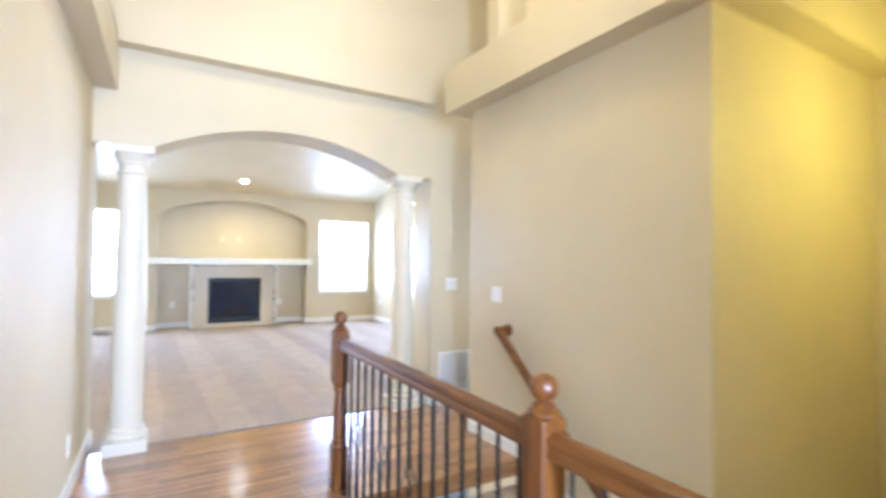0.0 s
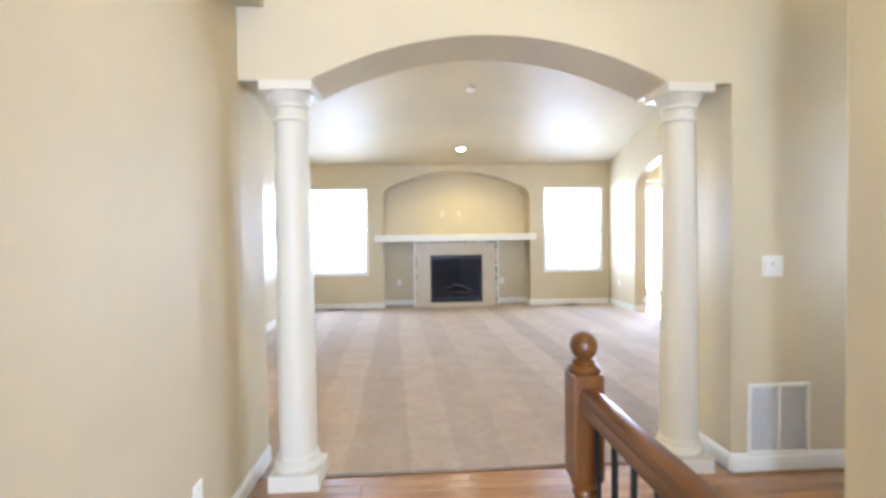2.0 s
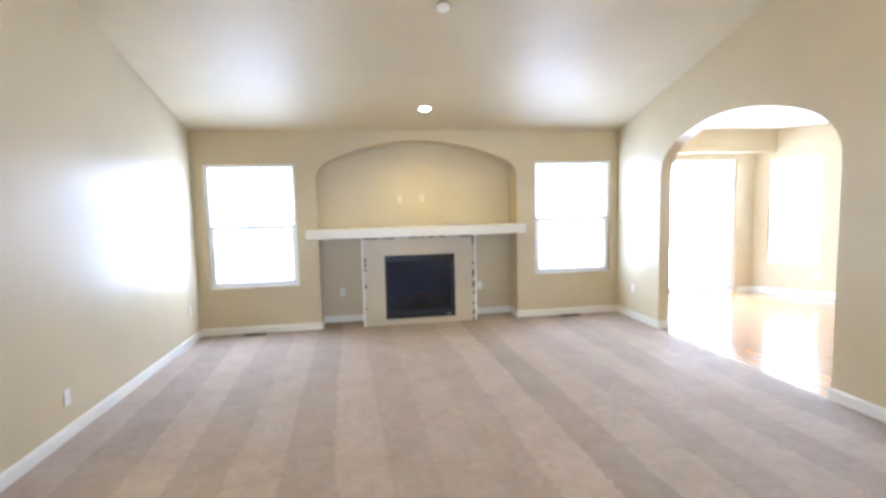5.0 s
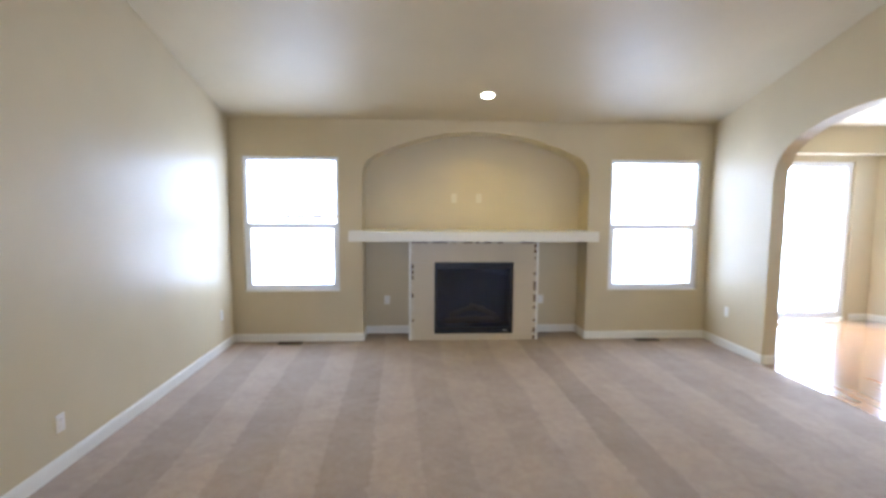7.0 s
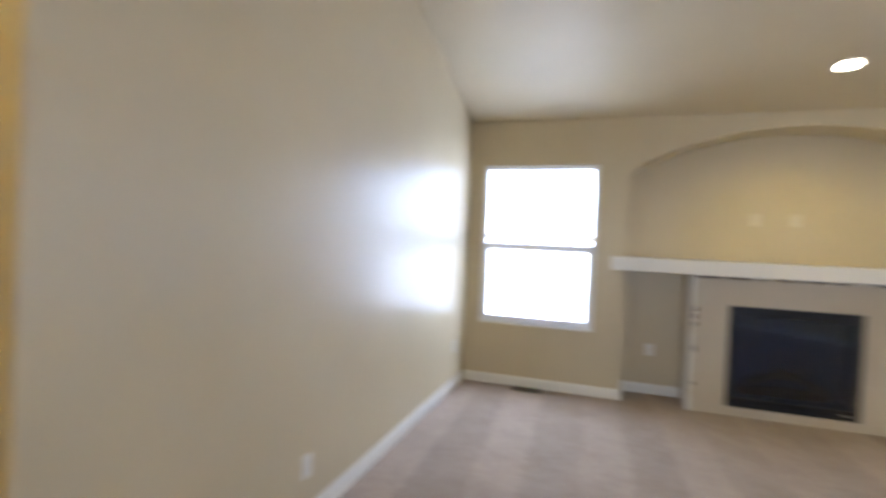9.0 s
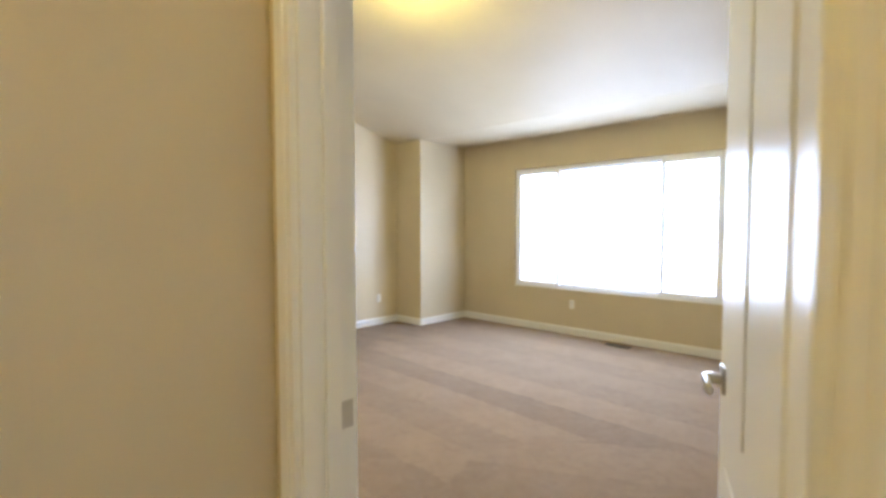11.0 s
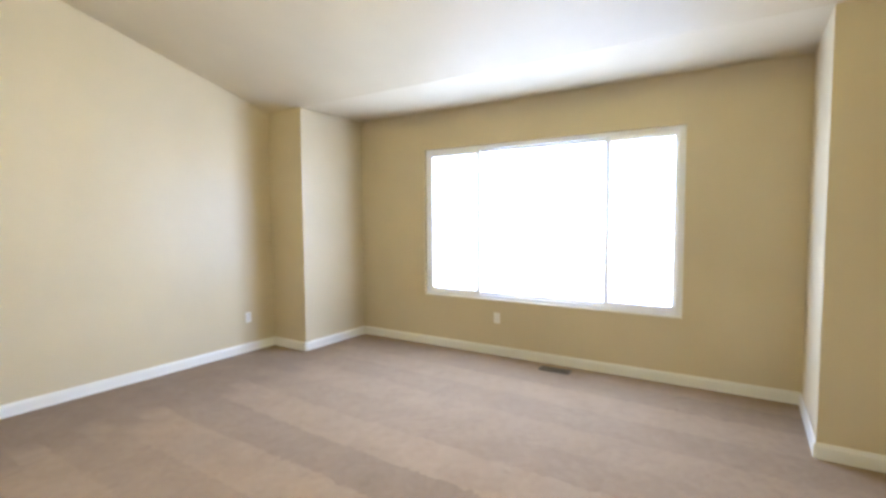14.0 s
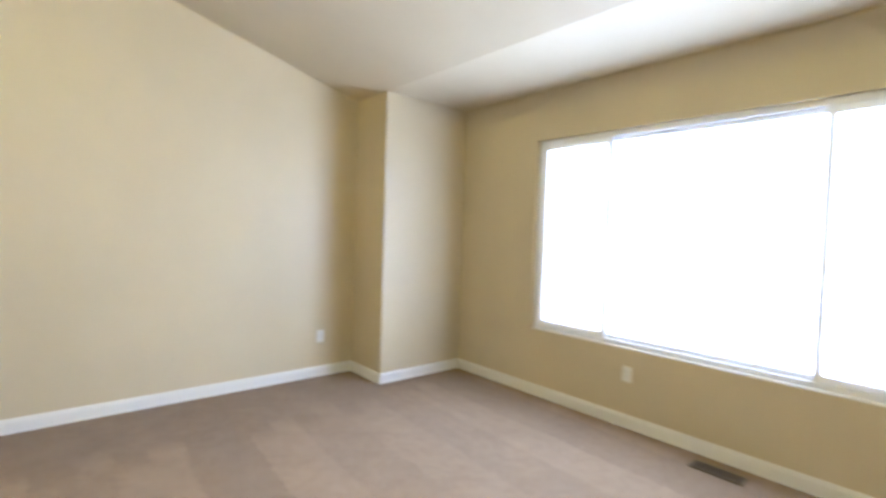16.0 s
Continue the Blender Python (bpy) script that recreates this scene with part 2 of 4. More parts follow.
NEWELWOOD = wood("stained_oak_newel", (0.080, 0.024, 0.004), (0.225, 0.080, 0.013), "Z", 0.36, 1.6, 0.1, 0.15)
IRON = plain("black_iron", (0.02, 0.02, 0.022), 0.4, 0.6)
BLACK = plain("black_metal", (0.012, 0.012, 0.014), 0.35, 0.4)
VENT = plain("brown_vent_metal", (0.10, 0.075, 0.05), 0.45, 0.5)
NICKEL = plain("satin_nickel", (0.55, 0.52, 0.47), 0.3, 1.0)
PLATE_IVORY = painted("ivory_plastic", (0.70, 0.64, 0.50), 0.35, 0.0, 30, 0.01)
TILE = painted("beige_tile", (0.55, 0.47, 0.34), 0.3, 0.1, 25, 0.08)
TILE_DARK = painted("brown_mosaic", (0.16, 0.10, 0.06), 0.25, 0.1, 25, 0.2)
TILE_LIGHT = painted("cream_mosaic", (0.62, 0.56, 0.44), 0.25, 0.1, 25, 0.1)
GROUT = plain("grout", (0.5, 0.45, 0.36), 0.9)
STONE = plain("granite_counter", (0.22, 0.18, 0.14), 0.15)
LOG = plain("ceramic_log", (0.10, 0.075, 0.055), 0.85)
BULB = glowing("lit_lens", (1.0, 0.86, 0.62), 14)
GLASS = glassy("window_glass", (1, 1, 1))
# blue of reflected daylight is put into the colour of glass and liner
FIREGLASS = glassy("fireplace_glass", (0.36, 0.44, 0.62))
LINER = plain("reflection_blue_liner", (0.035, 0.043, 0.075), 0.5)
GRASS = plain("dry_ground", (0.34, 0.31, 0.25), 0.9)
DARK = plain("duct_dark", (0.03, 0.03, 0.03), 0.8)

# ---- mesh helpers ----


def box(bm, x0, x1, y0, y1, z0, z1, bevel=0.0):
    m = Matrix.Translation(((x0 + x1) / 2, (y0 + y1) / 2, (z0 + z1) / 2)) @ Matrix.Diagonal((x1 - x0, y1 - y0, z1 - z0, 1))
    made = bmesh.ops.create_cube(bm, size=1, matrix=m)
    if bevel:
        edges = {e for v in made["verts"] for e in v.link_edges}
        bmesh.ops.bevel(bm, geom=list(edges), offset=bevel, segments=2, affect="EDGES", profile=0.5)
    return bm


def prism(bm, pts, axis, d0, d1):
    """A polygon of (a, b) points pushed from d0 to d1 along axis: x takes (y, z), y takes (x, z), z takes (x, y)."""
    def at(a, b, d):
        return {"x": (d, a, b), "y": (a, d, b), "z": (a, b, d)}[axis]
    v0 = [bm.verts.new(at(a, b, d0)) for a, b in pts]
    v1 = [bm.verts.new(at(a, b, d1)) for a, b in pts]
    bm.faces.new(v0), bm.faces.new(v1)
    for i in range(len(pts)):
        j = (i + 1) % len(pts)
        bm.faces.new((v0[i], v0[j], v1[j], v1[i]))
    bmesh.ops.recalc_face_normals(bm, faces=bm.faces[:])
    return bm


def lathe(bm, profile, cx=0, cy=0, seg=32):
    """Turns a list of (radius, z) round the upright through (cx, cy)."""
    rings = []
    for r, z in profile:
        rings.append([bm.verts.new((cx + r * math.cos(2 * math.pi * i / seg), cy + r * math.sin(2 * math.pi * i / seg), z)) for i in range(seg)])
    for a, b in zip(rings, rings[1:]):
        for i in range(seg):
            j = (i + 1) % seg
            bm.faces.new((a[i], a[j], b[j], b[i]))
    bm.faces.new(rings[0][::-1]), bm.faces.new(rings[-1])
    return bm


def sweep(bm, profile, p0, p1, up=(0, 0, 1)):
    """A profile of (side, up) points drawn along the straight line from p0 to p1."""
    p0, p1 = Vector(p0), Vector(p1)
    d = (p1 - p0).normalized()
    side = d.cross(Vector(up)).normalized()
    top = side.cross(d)
    a = [bm.verts.new(p0 + side * s + top * u) for s, u in profile]
    b = [bm.verts.new(p1 + side * s + top * u) for s, u in profile]
    for i in range(len(profile)):
        j = (i + 1) % len(profile)
        bm.faces.new((a[i], a[j], b[j], b[i]))
    bm.faces.new(a), bm.faces.new(b)
    bmesh.ops.recalc_face_normals(bm, faces=bm.faces[:])
    return bm


def mesh_of(name, bm, material, smooth=False):
    me = bpy.data.meshes.new(name)
    bm.to_mesh(me)
    bm.free()
    me.materials.append(material)
    if smooth:
        for p in me.polygons:
            p.use_smooth = True
        me.set_sharp_from_angle(angle=radians(40))
    return me


def part(name, bm, material, parent, label="", smooth=False):
    ob = new(name, mesh_of(name, bm, material, smooth))
    ob.parent = parent
    if label:
        ob["label"] = label
    return ob


def thing(name, label, category, at=(0, 0, 0), rz=0.0, group="", kind=""):
    ob = new(name)
    ob.empty_display_size = 0.1
    ob.matrix_world = pose(*at, 0, 0, rz)
    return tagged(ob, label, category, group, kind)


def setting(name, bm, material, label, category, smooth=False):
    return tagged(new(name, mesh_of(name, bm, material, smooth)), label, category, kind="structure")


def arch_line(x0, x1, z_side, z_end, z_top, r, n=18):
    """Points of a low arch from (x0, z_side) over the top to (x1, z_side), its ends rounded into the jambs."""
    cx, hw = (x0 + x1) / 2, (x1 - x0) / 2
    def crown(u):
        return z_end + (z_top - z_end) * (1 - u * u)
    left = []
    k = 1 - r / hw
    zk = crown(k)
    slope = 2 * (z_top - z_end) * k / hw
    for i in range(7):
        t = i / 6
        # quadratic curve from the jamb into the crown
        ax, az = -hw, z_side
        bx, bz = -hw, zk - slope * r
        ex, ez = -k * hw, zk
        left.append(((1 - t) ** 2 * ax + 2 * t * (1 - t) * bx + t * t * ex, (1 - t) ** 2 * az + 2 * t * (1 - t) * bz + t * t * ez))
    mid = [(-k * hw + 2 * k * hw * i / n, crown(abs(-k + 2 * k * i / n))) for i in range(1, n)]
    right = [(-a, b) for a, b in reversed(left)]
    return [(cx + a, b) for a, b in left + mid + right]


# ---- large structure ----
T = 0.16
# living room, fireplace wall with two windows and the arched niche
NX0, NX1, ND = -0.61, 2.23, 0.36
WALLTOP = 2.91
bm = bmesh.new()
for a, b in ((LL - 0.14, WIN_L[0]), (WIN_L[1], NX0), (NX1, WIN_R[0]), (WIN_R[1], LR + T)):
    box(bm, a, b, 0, T, -0.1, WALLTOP)
for w in (WIN_L, WIN_R):
    box(bm, w[0], w[1], 0, T, -0.1, w[2])
    box(bm, w[0], w[1], 0, T, w[3], WALLTOP)
niche = arch_line(NX0, NX1, 2.06, 2.24, 2.61, 0.17)
prism(bm, [(NX0, WALLTOP)] + niche + [(NX1, WALLTOP)], "y", 0, T)
setting("wall_fireplace", bm, WALL, "beige painted wall with arched fireplace niche", "wall")
bm = bmesh.new()
box(bm, NX0 - 0.1, NX0, T, ND + 0.1, -0.1, WALLTOP)
box(bm, NX1, NX1 + 0.1, T, ND + 0.1, -0.1, WALLTOP)
box(bm, NX0, NX1, ND, ND + 0.1, -0.1, WALLTOP)
prism(bm, [(NX0, WALLTOP)] + niche + [(NX1, WALLTOP)], "y", T, ND)
setting("wall_niche", bm, WALL, "beige painted inside of arched niche", "wall")

# living room left wall, shared with the bedroom
DY0, DY1 = -4.15, -4.03
DX0, DX1 = -3.26, -2.42
bm = bmesh.new()
prism(bm, [(0, -0.1), (0, roof(0) + 0.1), (DY0, roof(DY0) + 0.1), (DY0, -0.1)], "x", LL - 0.14, LL)
setting("wall_left", bm, WALL, "long beige painted wall with satin sheen", "wall")
# wall with the bedroom door
bm = bmesh.new()
for a, b in ((-8.15, DX0), (DX1, LL - 0.14)):
    box(bm, a, b, DY0, DY1, -0.1, 4.0)
box(bm, DX0, DX1, DY0, DY1, 2.04, 4.0)
setting("wall_door", bm, WALL, "beige painted wall around the bedroom door", "wall")
# little lobby in front of the bedroom door
bm = bmesh.new()
box(bm, -3.45, -3.36, -6.6, DY0, -0.1, 4.6)
setting("wall_lobby", bm, WALL, "beige painted lobby wall", "wall")

# living room right wall with the arched way to the nook
AY0, AY1 = -3.45, -1.07
bm = bmesh.new()
arch = arch_line(AY0, AY1, 1.98, 2.26, 2.58, 0.40)
def slab(y0, y1):
    prism(bm, [(y0, -0.1), (y1, -0.1), (y1, roof(y1) + 0.1), (y0, roof(y0) + 0.1)], "x", LR, LR + T)
slab(AY1, 0.0)
slab(-4.19, AY0)
prism(bm, [(AY0, roof(AY0) + 0.1)] + arch + [(AY1, roof(AY1) + 0.1)], "x", LR, LR + T)
setting("wall_right", bm, WALL, "beige painted wall with round-topped archway", "wall")

# arch wall between hall and living room
HF, HB = -6.57, -6.2           # hall face and living face
HL, JR = -0.93, 1.75            # hall left wall, right jamb
BEAM = 2.18
bm = bmesh.new()
box(bm, JR, 2.55, HF, HB, -0.1, 4.7)
box(bm, -3.45, HL, HF, HB, -0.1, 4.7)
c0, c1 = -0.56, 1.38
crown = arch_line(c0, c1, BEAM, 2.19, 2.43, 0.02)
prism(bm, [(HL, 4.7), (HL, BEAM)] + crown + [(JR, BEAM), (JR, 4.7)], "y", HF, HB)
setting("wall_arch", bm, WALL, "cream painted wall with wide low arch", "wall")
# hall left wall
bm = bmesh.new()
box(bm, HL - 0.14, HL, -13.5, HF, -0.1, 4.7)
setting("wall_hall", bm, HALLWALL, "plain cream painted hall wall", "wall")
# stair wall and the return beyond it
SX, SY0, SY1 = 1.72, -9.33, -7.31
bm = bmesh.new()
box(bm, SX, SX + 0.14, SY0, SY1, -2.7, 2.99)
box(bm, SX, SX + 0.14, SY0, -8.0, 2.99, 4.7)
box(bm, SX + 0.14, 3.6, SY0, SY0 + 0.14, -2.7, 4.7)
box(bm, 3.6, 3.75, -13.5, SY0 + 0.14, -2.7, 4.7)
setting("wall_stair", bm, WALL, "tall cream painted stair wall", "wall")
bm = bmesh.new()
box(bm, HL - 0.14, 3.75, -13.65, -13.5, -2.7, 4.7)
# unseen partition, added to keep the entry light off the stair return
box(bm, 0.62, 3.6, -11.1, -10.95, -2.7, 4.7)
setting("wall_entry_and_blocker", bm, WALL, "plain cream painted entry wall, with an added unseen partition that blocks light", "wall")
# passage wall towards the kitchen
bm = bmesh.new()
PW = (2.75, 4.15, 0.9, 2.1)     # added opening, out of view, for the passage fill lamp
for a, b, z0, z1 in ((SX + 0.14, PW[0], -0.1, 4.7), (PW[1], 7.8, -0.1, 4.7), (PW[0], PW[1], -0.1, PW[2]), (PW[0], PW[1], PW[3], 4.7)):
    box(bm, a, b, SY1 - 0.16, SY1, z0, z1)
KW = (-6.7, -4.7, 1.0, 2.2)     # kitchen window
for a, b, z0, z1 in ((SY1, KW[0], -0.1, 2.9), (KW[1], -0.2, -0.1, 2.9), (KW[0], KW[1], -0.1, KW[2]), (KW[0], KW[1], KW[3], 2.9)):
    box(bm, 7.72, 7.88, a, b, z0, z1)
setting("wall_kitchen", bm, WALL, "plain beige kitchen wall", "wall")

# ledges high in the hall
bm = bmesh.new()
box(bm, SX - 0.17, SX, SY0 - 0.17, SY1 + 0.16, 2.63, 2.99)
box(bm, SX, SX + 0.14, SY1, SY1 + 0.16, 2.63, 2.99)
box(bm, SX, 3.6, SY0 - 0.17, SY0, 2.63, 2.99)
setting("trim_ledge_stair", bm, WALL, "boxed cream ledge high on stair wall", "ledge")
bm = bmesh.new()
box(bm, HL + 0.14, SX, HF - 0.13, HF, 2.87, 3.12)
setting("trim_ledge_arch", bm, WALL, "boxed cream ledge above the arch", "ledge")
bm = bmesh.new()
box(bm, HL, HL + 0.14, -12.0, HF, 2.56, 2.88)
setting("trim_ledge_left", bm, WALL, "boxed cream ledge high on hall wall", "ledge")

# ceilings
NC = 2.85
bm = bmesh.new()
prism(bm, [(0, PLATE), (0, PLATE + 0.12), (HB, roof(HB) + 0.12), (HB, roof(HB))], "x", LL - 0.14, LR + T)
prism(bm, [(DY0, roof(DY0)), (DY0, roof(DY0) + 0.12), (HB, roof(HB) + 0.12), (HB, roof(HB))], "x", -3.45, LL - 0.14)
setting("ceiling", bm, CEIL, "sloping beige painted living room ceiling", "ceiling")
bm = bmesh.new()
RISE = SLOPE * (BD - DY1)
prism(bm, [(BD, PLATE_B), (BD, PLATE_B + 0.12), (DY1, PLATE_B + RISE + 0.12), (DY1, PLATE_B + RISE)], "x", -8.15, LL - 0.14)
setting("ceiling_bedroom", bm, CEIL, "sloping beige painted bedroom ceiling", "ceiling")
bm = bmesh.new()
box(bm, -7.6, -2.7, BD, BD + 1.14, PLATE_B, PLATE_B + 0.12)
setting("ceiling_bay", bm, CEIL, "flat beige painted bay ceiling", "ceiling")
bm = bmesh.new()
box(bm, HL - 0.14, 3.9, -13.65, HF, 4.4, 4.52)
setting("ceiling_hall", bm, CEIL, "high pale painted hall ceiling", "ceiling")
bm = bmesh.new()
box(bm, LR + T, 7.9, SY1, 1.1, NC, NC + 0.12)
prism(bm, [(LR + T, -4.19), (LR + T, -7.3), (1.6, -6.2)], "z", NC, NC + 0.12)
setting("ceiling_nook", bm, CEIL, "flat pale painted nook ceiling", "ceiling")

# bedroom walls
BX0, BX1 = -7.935, LL - 0.14
PX0, PX1, BY = -7.395, -2.855, 0.975 + BD
bm = bmesh.new()
prism(bm, [(BD, -0.1), (BD, PLATE_B + 0.1), (DY1, PLATE_B + RISE + 0.1), (DY1, -0.1)], "x", BX0 - 0.15, BX0)
setting("wall_bedroom_left", bm, WALL, "pale beige painted bedroom wall", "wall")
bm = bmesh.new()
box(bm, BX0 - 0.15, PX0, BD, BY + T, -0.1, WALLTOP)
box(bm, PX1, BX1, BD, BY + T, -0.1, WALLTOP)
box(bm, PX0, WIN_B[0], BY, BY + T, -0.1, WALLTOP)
box(bm, WIN_B[1], PX1, BY, BY + T, -0.1, WALLTOP)
box(bm, WIN_B[0], WIN_B[1], BY, BY + T, -0.1, WIN_B[2])
box(bm, WIN_B[0], WIN_B[1], BY, BY + T, WIN_B[3], WALLTOP)
setting("wall_bay", bm, WALL, "beige painted window bay wall", "wall")

# nook walls with the sliding door
NY = 0.85
NOOKWIN = (0.22, 0.95, 0.55, 2.36)   # along the slanted wall
bm = bmesh.new()
for a, b, z0, z1 in ((0, NOOKWIN[0], -0.1, 2.9), (NOOKWIN[1], 1.34, -0.1, 2.9), (NOOKWIN[0], NOOKWIN[1], -0.1, NOOKWIN[2]), (NOOKWIN[0], NOOKWIN[1], NOOKWIN[3], 2.9)):
    box(bm, a, b, 0, 0.15, z0, z1)
slant = setting("wall_nook_slant", bm, WALL, "beige painted slanted nook wall", "wall")
SLANT = pose(6.9, NY, 0, 0, 0, -54)
slant.matrix_world = SLANT
bm = bmesh.new()
box(bm, 4.58, SLIDER[0], NY, NY + T, -0.1, 2.9)
box(bm, SLIDER[1], 6.95, NY, NY + T, -0.1, 2.9)
box(bm, SLIDER[0], SLIDER[1], NY, NY + T, SLIDER[3], 2.9)
box(bm, 4.42, 4.58, T, NY + T, -0.1, 2.9)
box(bm, LR + T, 4.58, 0, T, -0.1, 2.9)
setting("wall_nook", bm, WALL, "beige painted nook wall", "wall")
bm = bmesh.new()
box(bm, 4.58, 7.5, NY - 0.25, NY, 2.47, NC)
setting("trim_nook_soffit", bm, WALL, "boxed soffit above nook doors", "soffit")

# floors
bm = bmesh.new()
box(bm, LL, LR, -6.4, 0, -0.12, 0)
box(bm, NX0, NX1, 0, ND, -0.12, 0)
box(bm, -3.36, LL, -6.2, DY0, -0.12, 0)
setting("floor_living", bm, CARPET_L, "beige carpet with vacuum stripes", "carpet")
bm = bmesh.new()
box(bm, BX0, BX1, DY1, BD, -0.12, 0)
box(bm, PX0, PX1, BD, BY, -0.12, 0)
box(bm, DX0, DX1, DY0, DY1, -0.12, 0)
setting("floor_bedroom", bm, CARPET_B, "beige bedroom carpet with vacuum marks", "carpet")
STX0, STY = 0.56, -7.95   # stair opening
bm = bmesh.new()
box(bm, HL, STX0, -13.5, -6.4, -0.12, -0.02)
box(bm, STX0, SX, STY, -6.4, -0.12, -0.02)
box(bm, SX, 3.9, SY1, HF, -0.12, -0.02)
setting("floor_hall", bm, FLOORWOOD, "polished oak strip hall floor", "wood floor")
bm = bmesh.new()
box(bm, LR + T, 7.8, -7.2, NY, -0.12, -0.012)
box(bm, LR, LR + T, AY0, AY1, -0.12, -0.012)
prism(bm, [(LR + T, -4.19), (LR + T, -6.62), (1.6, -6.2)], "z", -0.12, -0.012)
setting("floor_nook", bm, NOOKWOOD, "polished oak strip nook floor", "wood floor")
bm = bmesh.new()
box(bm, STX0, 3.6, -13.5, STY, -2.75, -2.65)
setting("floor_lower", bm, CARPET_L, "carpet at the foot of the stairs", "carpet")
bm = bmesh.new()
box(bm, -6000, 6000, -6000, 6000, -3.2, -3.1)
setting("ground", bm, GRASS, "pale dry ground around the house", "ground")

# half wall with the bar top, set at 45 degrees between right wall and arch wall
bm = bmesh.new()
box(bm, 0, 2.82, 0, 0.14, -0.1, 1.12)
half = setting("wall_half", bm, WALL, "low beige wall below the bar top", "wall")
half.matrix_world = pose(1.78, -6.19, 0, 0, 0, 45.4) @ Matrix.Translation((0, -0.14, 0))

# ---- trim ----
BASE = [(0, 0), (0.014, 0), (0.014, 0.075), (0.010, 0.088), (0.005, 0.1), (0, 0.1)]


def baseboard(p0, p1, z=0.0):
    """White skirting along the foot of a wall, to the left of the line p0 to p1."""
    bm = bmesh.new()
    sweep(bm, [(-s, u) for s, u in BASE], (*p0, z), (*p1, z))
    return setting("baseboard", bm, WHITE, "white painted wooden baseboard", "baseboard")


for a, b in (
    ((LL, 0), (LL, DY0)), ((NX0, 0), (LL, 0)), ((LR, 0), (NX1, 0)), ((LR, AY1), (LR, 0)), ((LR, -4.19), (LR, AY0)),
    ((NX0, ND), (NX0, 0)), ((NX1, 0), (NX1, ND)), ((-0.03, ND), (NX0, ND)), ((NX1, ND), (1.59, ND)),
    ((LR + T, AY1), (LR, AY1)), ((LR, AY0), (LR + T, AY0)),
    ((HL, HB), (HL, -13.5)), ((JR, HF), (JR, HB)), ((2.55, HF), (JR, HF)), ((SX, STY), (SX, SY1)),
    ((BX0, BD), (BX0, DY1)), ((PX0, BD), (BX0, BD)), ((PX0, BY), (PX0, BD)), ((PX1, BY), (PX0, BY)), ((PX1, BD), (PX1, BY)), ((BX1, BD), (PX1, BD)),
    ((BX1, DY1), (BX1, BD)), ((BX0, DY1), (DX0 - 0.07, DY1)), ((-3.36, DY0), (-3.36, -6.2)),
    ((SLIDER[0] - 0.06, NY), (4.58, NY)), ((4.58, NY), (4.58, 0)), ((4.58, 0), (LR + T, 0)), ((6.9, NY), (SLIDER[1] + 0.06, NY)),
):
    baseboard(a, b)
c, s_ = math.cos(radians(-54)), math.sin(radians(-54))
baseboard((6.9 + 1.34 * c, NY + 1.34 * s_), (6.9, NY))
c, s_ = math.cos(radians(45.4)), math.sin(radians(45.4))
e0 = Vector((1.78, -6.19)) + 0.004 * Vector((-s_, c))
baseboard((e0.x + 2.80 * c, e0.y + 2.80 * s_), (e0.x + 0.02, e0.y + 0.02))
bm = bmesh.new()
sweep(bm, [(-s, u) for s, u in [(0, -0.02), (0.014, -0.02), (0.014, 0.2), (0, 0.22)]], (SX, SY0, -0.95), (SX, STY, 0.0))
setting("trim_skirt", bm, WHITE, "white sloping stair skirt board", "trim")


def hung_window(name, w, y):
    """Single-hung vinyl window in the wall opening w, at the wall face y."""
    x0, x1, z0, z1 = w
    win = thing(name, "white vinyl single-hung window, overexposed daylight outside", "window", ((x0 + x1) / 2, y, z0), kind="structure")
    hw, h = (x1 - x0) / 2, z1 - z0
    fy0, fy1, f = 0.035, 0.115, 0.045
    bm = bmesh.new()
    box(bm, -hw, -hw + f, fy0, fy1, 0, h, 0.004), box(bm, hw - f, hw, fy0, fy1, 0, h, 0.004)
    box(bm, -hw + f, hw - f, fy0, fy1, h - f, h, 0.004), box(bm, -hw + f, hw - f, fy0, fy1, 0, f, 0.004)
    part("window_frame", bm, VINYL, win)
    mid = h * 0.49
    bm = bmesh.new()
    box(bm, -hw + f, hw - f, fy0 + 0.045, fy1 - 0.005, mid - 0.03, mid + 0.035, 0.003)
    part("meeting_rail", bm, VINYL, win)
    g = 0.04
    bm = bmesh.new()
    a, b = -hw + f - 0.004, hw - f + 0.004
    box(bm, a, a + g, fy0 - 0.004, fy0 + 0.035, f, mid + 0.03, 0.003), box(bm, b - g, b, fy0 - 0.004, fy0 + 0.035, f, mid + 0.03, 0.003)
    box(bm, a + g, b - g, fy0 - 0.004, fy0 + 0.035, f, f + g, 0.003), box(bm, a + g, b - g, fy0 - 0.004, fy0 + 0.035, mid - 0.035, mid + 0.03, 0.003)
    sash = part("lower_sash", bm, VINYL, win)
    bm = bmesh.new()
    box(bm, -0.04, 0.04, fy0 - 0.022, fy0 - 0.004, mid + 0.002, mid + 0.018, 0.003)
    part("sash_lock", bm, VINYL, sash)
    for lo, hi, yy, i in ((f + g - 0.005, mid - 0.03, fy0 + 0.012, g), (mid + 0.03, h - f + 0.005, fy0 + 0.06, 0)):
        bm = bmesh.new()
        box(bm, -hw + f + i - 0.005, hw - f - i + 0.005, yy, yy + 0.006, lo, hi)
        part("pane", bm, GLASS, win).visible_shadow = False
    bm = bmesh.new()
    box(bm, -hw, hw, 0.0, 0.035, 0.0, 0.012, 0.003)
    part("window_sill", bm, WHITE, win)
    return win


hung_window("window_1", WIN_L, 0.0)
hung_window("window_2", WIN_R, 0.0)
nw = hung_window("window_3", (0, NOOKWIN[1] - NOOKWIN[0], NOOKWIN[2], NOOKWIN[3]), 0.0)
